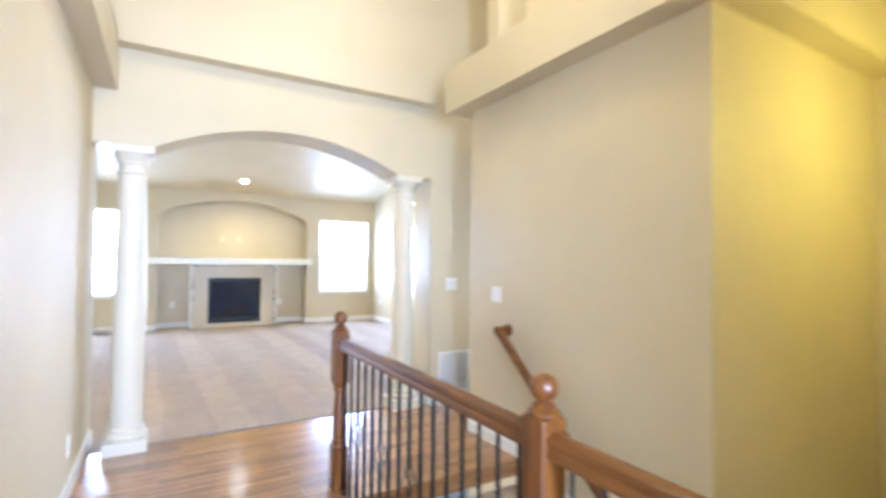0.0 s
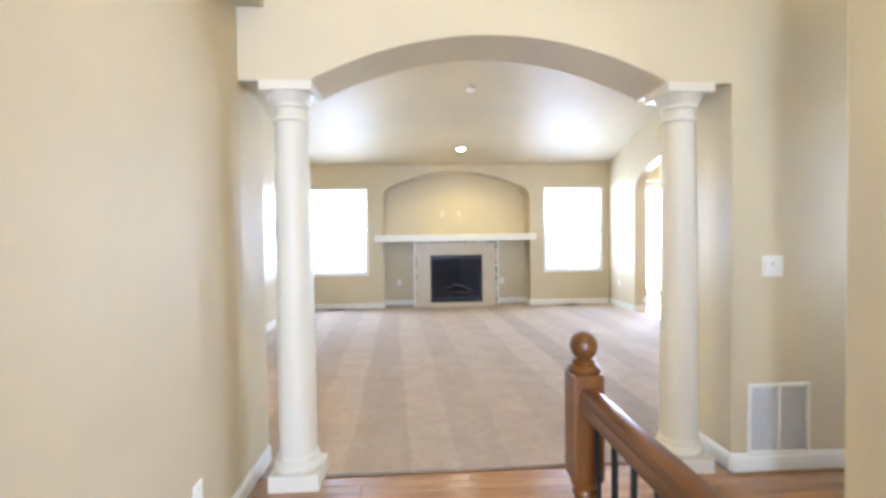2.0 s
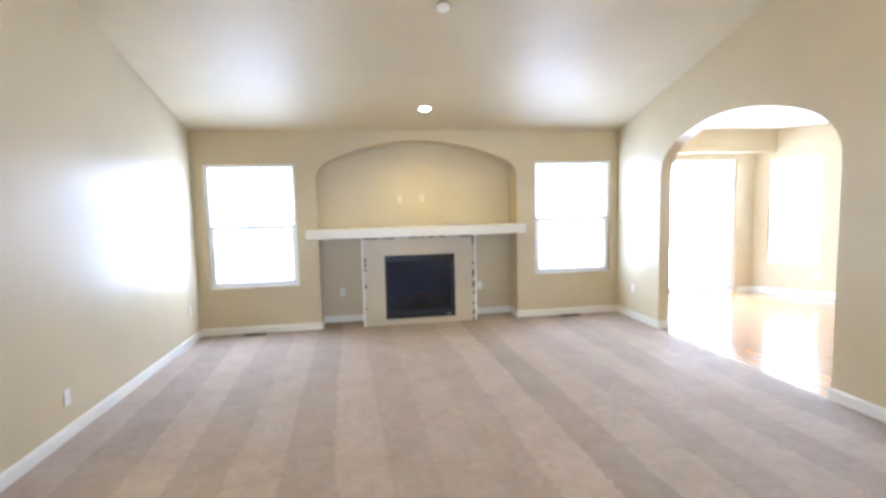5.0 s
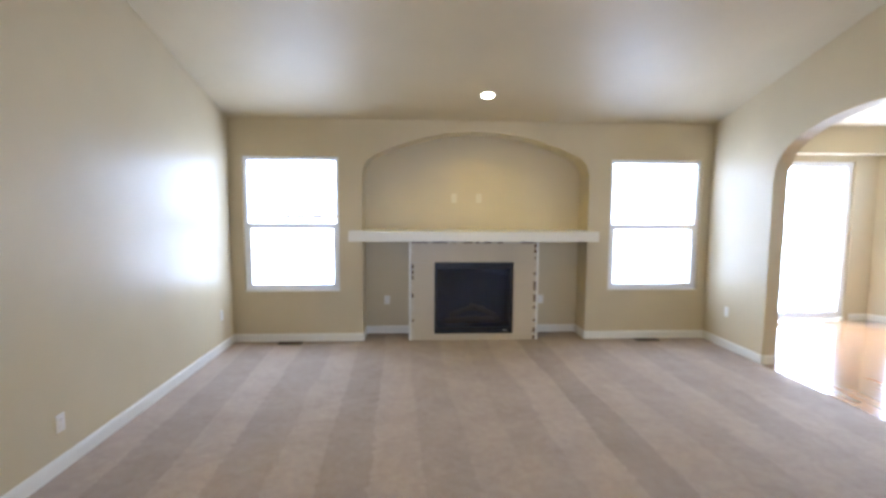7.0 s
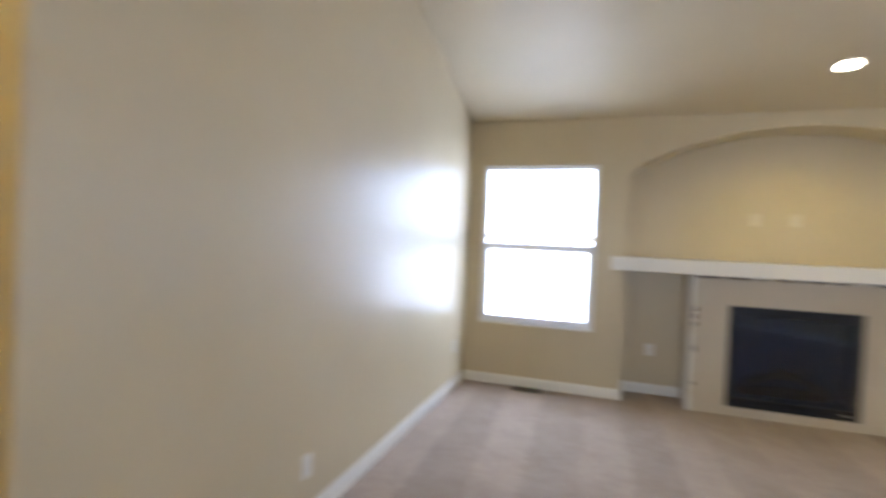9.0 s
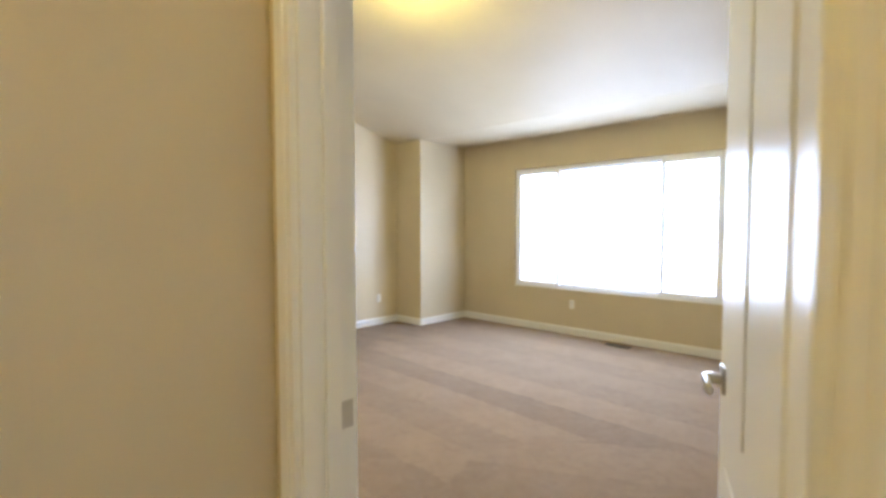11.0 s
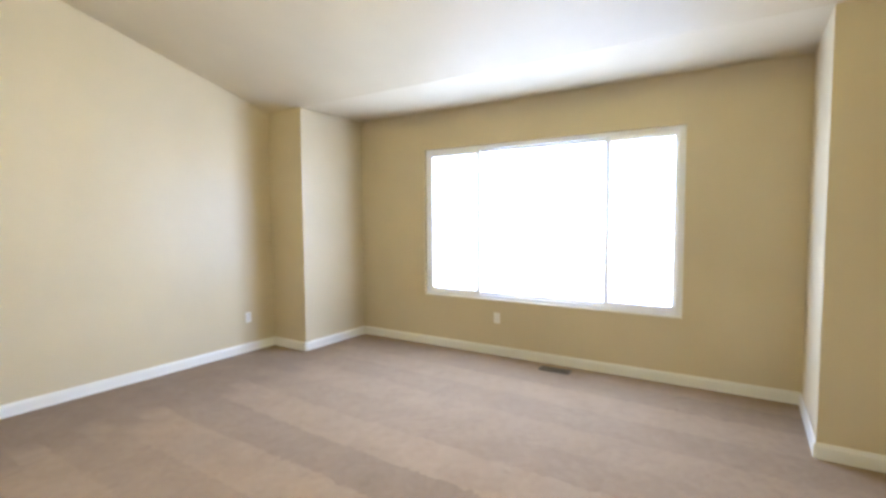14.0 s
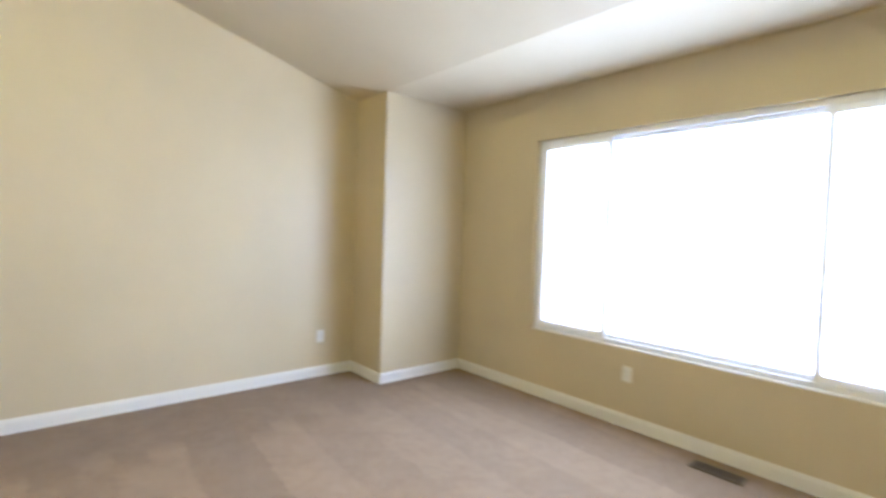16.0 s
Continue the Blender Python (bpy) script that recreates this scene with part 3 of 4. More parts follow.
nw.matrix_world = SLANT @ Matrix.Translation(((NOOKWIN[0] + NOOKWIN[1]) / 2, 0, NOOKWIN[2]))


def slider(name, w, y, splits, label, movable):
    """Sliding window or door: an outer frame, panels divided at the given shares of the width, and their panes."""
    x0, x1, z0, z1 = w
    win = thing(name, label, "window", (x0, y, z0), kind="structure")
    W, h, f = x1 - x0, z1 - z0, 0.045
    bm = bmesh.new()
    box(bm, 0, f, 0.035, 0.115, 0, h, 0.004), box(bm, W - f, W, 0.035, 0.115, 0, h, 0.004)
    box(bm, f, W - f, 0.035, 0.115, h - f, h, 0.004), box(bm, f, W - f, 0.035, 0.115, 0, f, 0.004)
    part("window_frame", bm, VINYL, win)
    xs = [f] + [W * s for s in splits] + [W - f]
    for i, (a, b) in enumerate(zip(xs, xs[1:])):
        front = i in movable
        yy, g = (0.031, 0.046) if front else (0.073, 0.032)
        bm = bmesh.new()
        a2, b2 = a - (0.0 if i == 0 else 0.015), b + (0.0 if i == len(xs) - 2 else 0.015)
        box(bm, a2, a2 + g, yy, yy + 0.035, f, h - f, 0.003), box(bm, b2 - g, b2, yy, yy + 0.035, f, h - f, 0.003)
        box(bm, a2 + g, b2 - g, yy, yy + 0.035, f, f + g, 0.003), box(bm, a2 + g, b2 - g, yy, yy + 0.035, h - f - g, h - f, 0.003)
        sash = part("sash", bm, VINYL, win)
        bm = bmesh.new()
        box(bm, a2 + g - 0.005, b2 - g + 0.005, yy + 0.014, yy + 0.02, f + g - 0.005, h - f - g + 0.005)
        part("pane", bm, GLASS, sash).visible_shadow = False
        if front:
            lx = b2 - g / 2 if i == 0 else a2 + g / 2
            bm = bmesh.new()
            box(bm, lx - 0.012, lx + 0.012, yy - 0.016, yy, h * 0.47, h * 0.47 + 0.09, 0.004)
            part("latch", bm, VINYL, sash)
    bm = bmesh.new()
    box(bm, 0, W, 0.0, 0.035, 0.0, 0.012, 0.003)
    part("window_sill", bm, WHITE, win)
    return win


slider("window_4", WIN_B, BY, (0.255, 0.755), "wide white vinyl three-panel sliding window", (0, 2))
kw = slider("window_5", (0, 2.0, KW[2], KW[3]), 0.0, (0.5,), "white vinyl sliding kitchen window", (1,))
kw.matrix_world = pose(7.72, KW[1], KW[2], 0, 0, -90)
# unseen window, added round the passage fill lamp
pw = slider("window_added", (0, PW[1] - PW[0], PW[2], PW[3]), 0.0, (0.5,), "added white vinyl sliding window, out of view, for passage fill light", (1,))
pw.matrix_world = pose(PW[1], SY1, PW[2], 0, 0, 180)
slider("door_nook", SLIDER, NY, (0.5,), "white vinyl sliding glass patio door", (1,))

# ---- hall things ----


def column(x):
    col = thing("column", "round cream painted column on square plinth", "column", (x, -6.45, 0), group="columns under the arch")
    bm = bmesh.new()
    box(bm, -0.135, 0.135, -0.135, 0.135, -0.02, 0.085, 0.006)
    part("plinth", bm, COLUMN, col)
    bm = bmesh.new()
    lathe(bm, [(0.126, 0.085), (0.132, 0.095), (0.134, 0.108), (0.130, 0.122), (0.118, 0.132), (0.112, 0.138), (0.112, 0.146), (0.116, 0.152), (0.113, 0.162), (0.105, 0.172)])
    part("base_moulding", bm, COLUMN, col, smooth=True)
    bm = bmesh.new()
    lathe(bm, [(0.103, 0.172), (0.103, 0.7), (0.101, 1.1), (0.096, 1.5), (0.088, 1.98)])
    part("shaft", bm, COLUMN, col, smooth=True)
    bm = bmesh.new()
    lathe(bm, [(0.088, 1.98), (0.098, 1.986), (0.100, 1.994), (0.098, 2.002), (0.089, 2.008), (0.089, 2.052), (0.100, 2.058), (0.101, 2.066),
               (0.096, 2.074), (0.104, 2.088), (0.118, 2.108), (0.128, 2.13)])
    part("capital", bm, COLUMN, col, smooth=True)
    bm = bmesh.new()
    box(bm, -0.135, 0.135, -0.135, 0.135, 2.13, BEAM + 0.002, 0.004)
    part("abacus", bm, COLUMN, col)
    return col


column(-0.69), column(1.51)

RX, N1, N2, N3 = 0.465, -7.765, -9.575, -12.4
RAIL = [(-0.030, 0.0), (0.030, 0.0), (0.032, 0.018), (0.026, 0.030), (0.031, 0.044), (0.026, 0.058), (0.012, 0.066), (-0.012, 0.066), (-0.026, 0.058), (-0.031, 0.044), (-0.026, 0.030), (-0.032, 0.018)]


def newel(y, parent):
    post = part("newel_post", box(bmesh.new(), RX - 0.045, RX + 0.045, y - 0.045, y + 0.045, -0.02, 0.26, 0.005), NEWELWOOD, parent)
    bm = bmesh.new()
    lathe(bm, [(0.043, 0.26), (0.036, 0.275), (0.042, 0.29), (0.034, 0.305), (0.040, 0.33), (0.041, 0.37), (0.036, 0.46), (0.030, 0.55), (0.028, 0.575),
               (0.036, 0.585), (0.036, 0.597), (0.030, 0.605), (0.040, 0.62), (0.043, 0.635)], RX, y, 24)
    part("turned_shaft", bm, NEWELWOOD, post, smooth=True)
    part("newel_block", box(bmesh.new(), RX - 0.045, RX + 0.045, y - 0.045, y + 0.045, 0.635, 0.947, 0.006), NEWELWOOD, post)
    bm = bmesh.new()
    lathe(bm, [(0.044, 0.947), (0.047, 0.952), (0.047, 0.960), (0.038, 0.966), (0.030, 0.972), (0.034, 0.978), (0.024, 0.985), (0.020, 0.990)]
          + [(0.041 * math.sin(radians(a)), 1.026 - 0.041 * math.cos(radians(a))) for a in range(26, 180, 11)] + [(0.004, 1.067)], RX, y, 24)
    part("ball_finial", bm, NEWELWOOD, post, "round turned ball finial", smooth=True)


def bar_mesh(basket):
    """A square iron bar with twisted stretches, and for some a wrought basket."""
    bm = bmesh.new()
    r, rings, z, ang = 0.0065, [], 0.0, 0.0
    zs = [i * 0.8 / 64 for i in range(65)]
    for z in zs:
        if 0.16 < z < 0.30 or 0.50 < z < 0.64:
            ang += radians(45)
        k = 0.35 if basket and 0.335 < z < 0.455 else 1.0
        rings.append([bm.verts.new((r * k * 1.4 * math.cos(ang + radians(90 * i)), r * k * 1.4 * math.sin(ang + radians(90 * i)), z)) for i in range(4)])
    for a, b in zip(rings, rings[1:]):
        for i in range(4):
            j = (i + 1) % 4
            bm.faces.new((a[i], a[j], b[j], b[i]))
    if basket:
        for q in range(4):
            prev = None
            for i in range(9):
                t = i / 8
                rad = 0.006 + 0.026 * math.sin(math.pi * t)
                th = radians(90 * q + 150 * t)
                cx, cy, cz = rad * math.cos(th), rad * math.sin(th), 0.33 + 0.13 * t
                ring = [bm.verts.new((cx + 0.0035 * math.cos(radians(120 * m)), cy + 0.0035 * math.sin(radians(120 * m)), cz)) for m in range(3)]
                if prev:
                    for m in range(3):
                        bm.faces.new((prev[m], prev[(m + 1) % 3], ring[(m + 1) % 3], ring[m]))
                prev = ring
    box(bm, -0.013, 0.013, -0.013, 0.013, 0.0, 0.018, 0.002)
    return bm


def railing():
    rail = thing("stair_railing", "oak stair railing with black twisted iron balusters", "railing", (0, 0, 0))
    for y in (N1, N2, N3):
        newel(y, rail)
    for a, b in ((N1 - 0.045, N2 + 0.045), (N2 - 0.045, N3 + 0.045)):
        bm = bmesh.new()
        sweep(bm, RAIL, (RX, a, 0.845), (RX, b, 0.845))
        part("handrail", bm, RAILWOOD, rail, smooth=True)
    plain_bar, basket_bar = mesh_of("baluster", bar_mesh(False), IRON), mesh_of("baluster", bar_mesh(True), IRON)
    for a, b in ((N1, N2), (N2, N3)):
        n = int(round((a - b) / 0.108))
        for i in range(1, n):
            ob = new("baluster", basket_bar if i % 3 == 0 else plain_bar)
            ob.parent = rail
            ob.location = (RX, a + (b - a) * i / n, 0.0)
            ob.scale = (1, 1, 0.846 / 0.8)


railing()

# handrail on the stair wall, with its returned end and brackets
hr = thing("wall_handrail", "stained oak handrail sloping down the stair wall", "handrail", (0, 0, 0))
h0, h1 = Vector((SX - 0.09, -7.82, 0.88)), Vector((SX - 0.09, -9.20, -0.27))
bm = bmesh.new()
oval = [(0.030 * math.cos(radians(a)), 0.035 * math.sin(radians(a))) for a in range(0, 360, 20)]
sweep(bm, oval, h0, h1)
part("rail", bm, RAILWOOD, hr, smooth=True)
bm = bmesh.new()
sweep(bm, oval, h0 + Vector((-0.022, 0, 0)), h0 + Vector((0.082, 0, 0)))
part("return_end", bm, RAILWOOD, hr, smooth=True)
bm = bmesh.new()
sweep(bm, [(0.045 * math.cos(radians(a)), 0.045 * math.sin(radians(a))) for a in range(0, 360, 15)], (SX - 0.014, h0.y, h0.z), (SX, h0.y, h0.z))
part("rosette", bm, RAILWOOD, hr, smooth=True)

# stairs going down
st = thing("staircase", "carpeted stairs going down beside the wall", "stairs", (0, 0, 0), kind="structure")
for i in range(12):
    bm = bmesh.new()
    y = STY - 0.22 * (i + 1)
    box(bm, STX0 + 0.02, SX - 0.005, y, y + 0.22 + 0.02, -0.185 * (i + 1) - 0.14, -0.185 * (i + 1), 0.008)
    part("step", bm, CARPET_L, st)
bm = bmesh.new()
box(bm, STX0 - 0.1, STX0, -13.5, STY, -2.7, -0.125)
setting("wall_stair_side", bm, WALL, "beige wall below the railing", "wall")


def wall_plate(name, label, category, x, y, z, rz, w, h, details, cover=PLATE_WHITE):
    """A cover plate on a wall; its front looks to -y before the turn rz. details: small boxes on its face, as (x, z, half width, half height, proud)."""
    th = thing(name, label, category, (x, y, z), rz)
    part("cover_plate", box(bmesh.new(), -w / 2, w / 2, -0.007, 0.001, -h / 2, h / 2, 0.0025), cover, th)
    for nm, dx, dz, a, b, p, mat in details:
        part(nm, box(bmesh.new(), dx - a, dx + a, -0.007 - p, -0.003, dz - b, dz + b, 0.001), mat, th)
    return th


OUTLET = [("socket", 0, 0.021, 0.016, 0.014, 0.002, PLATE_WHITE), ("socket", 0, -0.021, 0.016, 0.014, 0.002, PLATE_WHITE)] + \
    [("slot", sx, sz, 0.0012, 0.005, 0.0026, DARK) for sx in (-0.006, 0.006) for sz in (0.024, -0.018)]


def outlet(x, y, z, rz, what="white duplex outlet low on the beige wall", cover=PLATE_WHITE):
    return tagged(wall_plate("wall_outlet", what, "outlet", x, y, z, rz, 0.072, 0.116, [d[:6] + (cover if d[0] == "socket" else d[6],) for d in OUTLET], cover),
                  group="wall outlets")


outlet(HL, -7.15, 0.30, 90, "white duplex outlet on the hall wall")
outlet(LL, -2.88, 0.31, 90), outlet(LL, -0.36, 0.42, 90)
outlet(LR, -0.45, 0.44, -90)
outlet(-0.33, ND, 0.45, 0, "white outlet inside the fireplace niche"), outlet(1.74, ND, 0.45, 0, "white outlet inside the fireplace niche")
outlet(0.55, ND, 1.80, 0, "ivory outlet above the mantel", PLATE_IVORY), outlet(0.88, ND, 1.80, 0, "ivory cable plate above the mantel", PLATE_IVORY)
outlet(-5.496, BY, 0.405, 0, "white outlet below the bedroom window"), outlet(BX0, -0.19, 0.39, 90), outlet(BX1, -1.45 + BD, 0.35, -90)
o = outlet(0, 0, 0, 0, "white outlet below the nook window")
o.matrix_world = SLANT @ Matrix.Translation((0.95, 0, 0.36))
wall_plate("light_switch", "white two-gang rocker switch on the stair wall", "switch", SX, -7.67, 1.135, -90, 0.116, 0.116,
           [("rocker", -0.023, 0, 0.0165, 0.033, 0.003, PLATE_WHITE), ("rocker", 0.023, 0, 0.0165, 0.033, 0.003, PLATE_WHITE)])
wall_plate("thermostat", "square white thermostat plate with a small dial", "thermostat", 1.985, HF, 1.16, 0, 0.125, 0.12,
           [("body", 0, -0.008, 0.045, 0.04, 0.012, PLATE_WHITE), ("lever", -0.01, 0.012, 0.004, 0.012, 0.016, NICKEL)])

DUST = plain("dusty_filter", (0.62, 0.62, 0.64), 0.9)
# return air grille beside the arch
gr = thing("return_grille", "white louvred return air grille near the floor", "grille", (2.025, HF, 0.29))
W2, H2 = 0.185, 0.205
bm = bmesh.new()
box(bm, -W2, -W2 + 0.022, -0.012, 0, -H2, H2, 0.003), box(bm, W2 - 0.022, W2, -0.012, 0, -H2, H2, 0.003)
box(bm, -W2 + 0.022, W2 - 0.022, -0.012, 0, H2 - 0.022, H2, 0.003), box(bm, -W2 + 0.022, W2 - 0.022, -0.012, 0, -H2, -H2 + 0.022, 0.003)
box(bm, -0.008, 0.008, -0.012, -0.002, -H2 + 0.022, H2 - 0.022)
part("grille_frame", bm, WHITE, gr)
part("backing", box(bmesh.new(), -W2 + 0.02, W2 - 0.02, -0.002, 0.004, -H2 + 0.02, H2 - 0.02), DUST, gr)
bm = bmesh.new()
sweep(bm, [(0.0, -0.006), (0.001, -0.006), (0.009, 0.004), (0.008, 0.005)], (-W2 + 0.022, -0.003, 0), (W2 - 0.022, -0.003, 0))
louvre = mesh_of("louvre", bm, WHITE)
for i in range(27):
    ob = new("louvre", louvre)
    ob.parent, ob.location = gr, (0, 0, -H2 + 0.03 + i * 0.0134)

# ---- living room things ----
fp = thing("fireplace", "gas fireplace with beige tile surround and black glass front", "fireplace", (0, 0, 0))
FX0, FX1, FZ0, FZ1 = 0.285, 1.285, 0.085, 0.995
SX0, SX1, SZ, SF = -0.03, 1.60, 1.255, -0.02
bm = bmesh.new()
box(bm, SX0, FX0, SF + 0.008, ND, 0, SZ), box(bm, FX1, SX1, SF + 0.008, ND, 0, SZ)
box(bm, FX0, FX1, SF + 0.008, ND, FZ1, SZ), box(bm, FX0, FX1, SF + 0.008, ND, 0, FZ0)
box(bm, FX0, FX1, ND - 0.03, ND, FZ0, FZ1)
surround = part("surround", bm, GROUT, fp)
bm = bmesh.new()
box(bm, SX0 - 0.004, SX0 + 0.022, SF - 0.006, SF + 0.03, 0, SZ, 0.003)
part("edge_trim", bm, WHITE, fp), part("edge_trim", box(bmesh.new(), SX1 - 0.022, SX1 + 0.004, SF - 0.006, SF + 0.03, 0, SZ, 0.003), WHITE, fp)


def tile(x0, x1, z0, z1, mat, g=0.0015):
    part("tile", box(bmesh.new(), x0 + g, x1 - g, SF, SF + 0.009, z0 + g, z1 - g, 0.0012), mat, surround)


for lo, hi in ((SX0 + 0.022, SX0 + 0.056), (SX1 - 0.056, SX1 - 0.022)):
    z = 0.0
    while z < SZ - 0.02:
        hgt = min(random.choice((0.018, 0.026, 0.036, 0.05)), SZ - 0.02 - z)
        tile(lo, hi, z, z + hgt, random.choice((TILE_DARK, TILE_LIGHT, TILE)), 0.001)
        z += hgt
x = SX0 + 0.022
while x < SX1 - 0.03:
    w = random.choice((0.03, 0.045, 0.06))
    w = min(w, SX1 - 0.022 - x)
    tile(x, x + w, SZ - 0.02, SZ, random.choice((TILE_DARK, TILE_DARK, TILE_LIGHT)), 0.001)
    x += w
la, lb, ra, rb = SX0 + 0.056, FX0, FX1, SX1 - 0.056
for z0, z1 in ((0, FZ0), (FZ0, 0.39), (0.39, 0.695), (0.695, FZ1), (FZ1, SZ - 0.02)):
    tile(la, lb, z0, z1, TILE), tile(ra, rb, z0, z1, TILE)
for i in range(3):
    a, b = FX0 + (FX1 - FX0) * i / 3, FX0 + (FX1 - FX0) * (i + 1) / 3
    tile(a, b, 0, FZ0, TILE), tile(a, b, FZ1, SZ - 0.02, TILE)
bm = bmesh.new()
f = 0.035
box(bm, FX0, FX0 + f, SF - 0.006, SF + 0.03, FZ0, FZ1, 0.003), box(bm, FX1 - f, FX1, SF - 0.006, SF + 0.03, FZ0, FZ1, 0.003)
box(bm, FX0 + f, FX1 - f, SF - 0.006, SF + 0.03, FZ1 - 0.085, FZ1, 0.003), box(bm, FX0 + f, FX1 - f, SF - 0.006, SF + 0.03, FZ0, FZ0 + 0.085, 0.003)
firebox = part("firebox_frame", bm, BLACK, fp, "black metal firebox frame")
for z in (FZ1 - 0.062, FZ1 - 0.036, FZ0 + 0.03, FZ0 + 0.056):
    part("louvre", box(bmesh.new(), FX0 + f, FX1 - f, SF - 0.012, SF - 0.004, z - 0.004, z + 0.004, 0.0015), BLACK, firebox)
part("badge", box(bmesh.new(), FX1 - 0.13, FX1 - 0.07, SF - 0.009, SF - 0.005, FZ0 + 0.038, FZ0 + 0.048), NICKEL, firebox, "small bright badge")
bm = bmesh.new()
box(bm, FX0 + 0.002, FX0 + 0.01, SF + 0.03, ND - 0.03, FZ0, FZ1), box(bm, FX1 - 0.01, FX1 - 0.002, SF + 0.03, ND - 0.03, FZ0, FZ1)
box(bm, FX0 + 0.01, FX1 - 0.01, ND - 0.045, ND - 0.032, FZ0, FZ1)
box(bm, FX0 + 0.01, FX1 - 0.01, SF + 0.03, ND - 0.045, FZ0 + 0.002, FZ0 + 0.09), box(bm, FX0 + 0.01, FX1 - 0.01, SF + 0.03, ND - 0.045, FZ1 - 0.08, FZ1 - 0.002)
part("firebox_liner", bm, LINER, fp)
part("glass_front", box(bmesh.new(), FX0 + f - 0.004, FX1 - f + 0.004, SF + 0.012, SF + 0.017, FZ0 + 0.08, FZ1 - 0.08), FIREGLASS, fp)
for x0, z0, x1, z1, yy, r in ((0.42, 0.21, 0.86, 0.24, 0.12, 0.045), (0.72, 0.21, 1.14, 0.22, 0.15, 0.05), (0.5, 0.27, 0.80, 0.38, 0.19, 0.035), (1.1, 0.27, 0.76, 0.40, 0.2, 0.036), (0.62, 0.33, 0.95, 0.36, 0.23, 0.03)):
    bm = bmesh.new()
    prev, p, q = None, Vector((x0, yy, z0)), Vector((x1, yy + 0.04, z1))
    sweep(bm, [(r * (1 + 0.16 * math.sin(3 * a + x0 * 9)) * math.cos(a), r * (1 + 0.16 * math.cos(2 * a)) * math.sin(a)) for a in [i * math.pi / 6 for i in range(12)]], p, q)
    part("log", bm, LOG, fp, "grey ceramic gas log", smooth=True)

mt = thing("mantel_shelf", "thick cream painted mantel shelf across the niche", "mantel", (0, 0, 0))
bm = bmesh.new()
box(bm, -0.75, 2.29, -0.24, -0.001, 1.27, 1.395, 0.006)
box(bm, NX0 + 0.001, NX1 - 0.001, -0.001, ND - 0.001, 1.27, 1.395)
part("shelf", bm, WHITE, mt)
part("bed_moulding", box(bmesh.new(), SX0, SX1, -0.06, -0.021, 1.2555, 1.27), WHITE, mt)


def floor_vent(x, y, rz=0):
    v = thing("floor_vent", "brown metal floor register set in the carpet", "vent", (x, y, 0), rz, "floor vents")
    bm = bmesh.new()
    box(bm, -0.15, 0.15, -0.055, -0.04, 0, 0.012, 0.002), box(bm, -0.15, 0.15, 0.04, 0.055, 0, 0.012, 0.002)
    box(bm, -0.15, -0.132, -0.04, 0.04, 0, 0.012, 0.002), box(bm, 0.132, 0.15, -0.04, 0.04, 0, 0.012, 0.002)
    part("rim", bm, VENT, v)
    part("damper", box(bmesh.new(), -0.132, 0.132, -0.04, 0.04, 0.001, 0.003), DARK, v)
    slat = mesh_of("slat", box(bmesh.new(), -0.132, 0.132, -0.003, 0.003, 0.003, 0.01), VENT)
    for i in range(6):
        ob = new("slat", slat)
        ob.parent, ob.location = v, (0, -0.032 + i * 0.0128, 0)


floor_vent(-1.49, -0.10), floor_vent(3.01, -0.10), floor_vent(-4.78, 0.785 + BD)

TILT = math.degrees(math.atan(SLOPE))


def on_ceiling(ob, x, y):
    ob.matrix_world = pose(x, y, roof(y), -TILT)
    return ob


dl = on_ceiling(thing("recessed_light", "lit round recessed ceiling light with white trim", "light"), 0.84, -0.61)
bm = bmesh.new()
lathe(bm, [(0.062, -0.004), (0.072, -0.010), (0.088, -0.008), (0.092, -0.002), (0.092, 0.004), (0.062, 0.004)], seg=36)
part("trim_ring", bm, WHITE, dl, smooth=True)
part("lens", lathe(bmesh.new(), [(0.01, -0.006), (0.063, -0.005), (0.063, 0.002), (0.01, 0.002)], seg=36), BULB, dl, "lit lens")
sd = on_ceiling(thing("smoke_detector", "round white smoke detector on sloped ceiling", "detector"), 0.80, -2.45)
bm = bmesh.new()
lathe(bm, [(0.02, -0.042), (0.045, -0.042), (0.058, -0.034), (0.064, -0.02), (0.066, -0.004), (0.066, 0.002)], seg=32)
part("body", bm, PLATE_WHITE, sd, smooth=True)
part("vent_ring", lathe(bmesh.new(), [(0.0655, -0.016), (0.067, -0.014), (0.067, -0.010), (0.0655, -0.008)], seg=32), DARK, sd)

# flush light in the lobby before the bedroom door
ll = on_ceiling(thing("lobby_light", "lit flush ceiling light in the lobby", "light"), -2.8, -5.0)
part("base_ring", lathe(bmesh.new(), [(0.10, -0.03), (0.135, -0.03), (0.14, -0.02), (0.14, 0.002), (0.10, 0.002)], seg=36), NICKEL, ll, smooth=True)
part("bowl", lathe(bmesh.new(), [(0.01, -0.115), (0.06, -0.108), (0.1, -0.085), (0.125, -0.05), (0.128, -0.03), (0.02, -0.028)], seg=36), BULB, ll, "lit frosted bowl", smooth=True)

# flush light high in the hall
hl = thing("hall_light", "lit flush ceiling light high in the hall", "light", (0.8, -8.7, 4.4))
part("base_ring", lathe(bmesh.new(), [(0.10, -0.03), (0.135, -0.03), (0.14, -0.02), (0.14, 0.002), (0.10, 0.002)], seg=36), NICKEL, hl, smooth=True)
part("bowl", lathe(bmesh.new(), [(0.01, -0.115), (0.06, -0.108), (0.1, -0.085), (0.125, -0.05), (0.128, -0.03), (0.02, -0.028)], seg=36), BULB, hl, "lit frosted bowl", smooth=True)

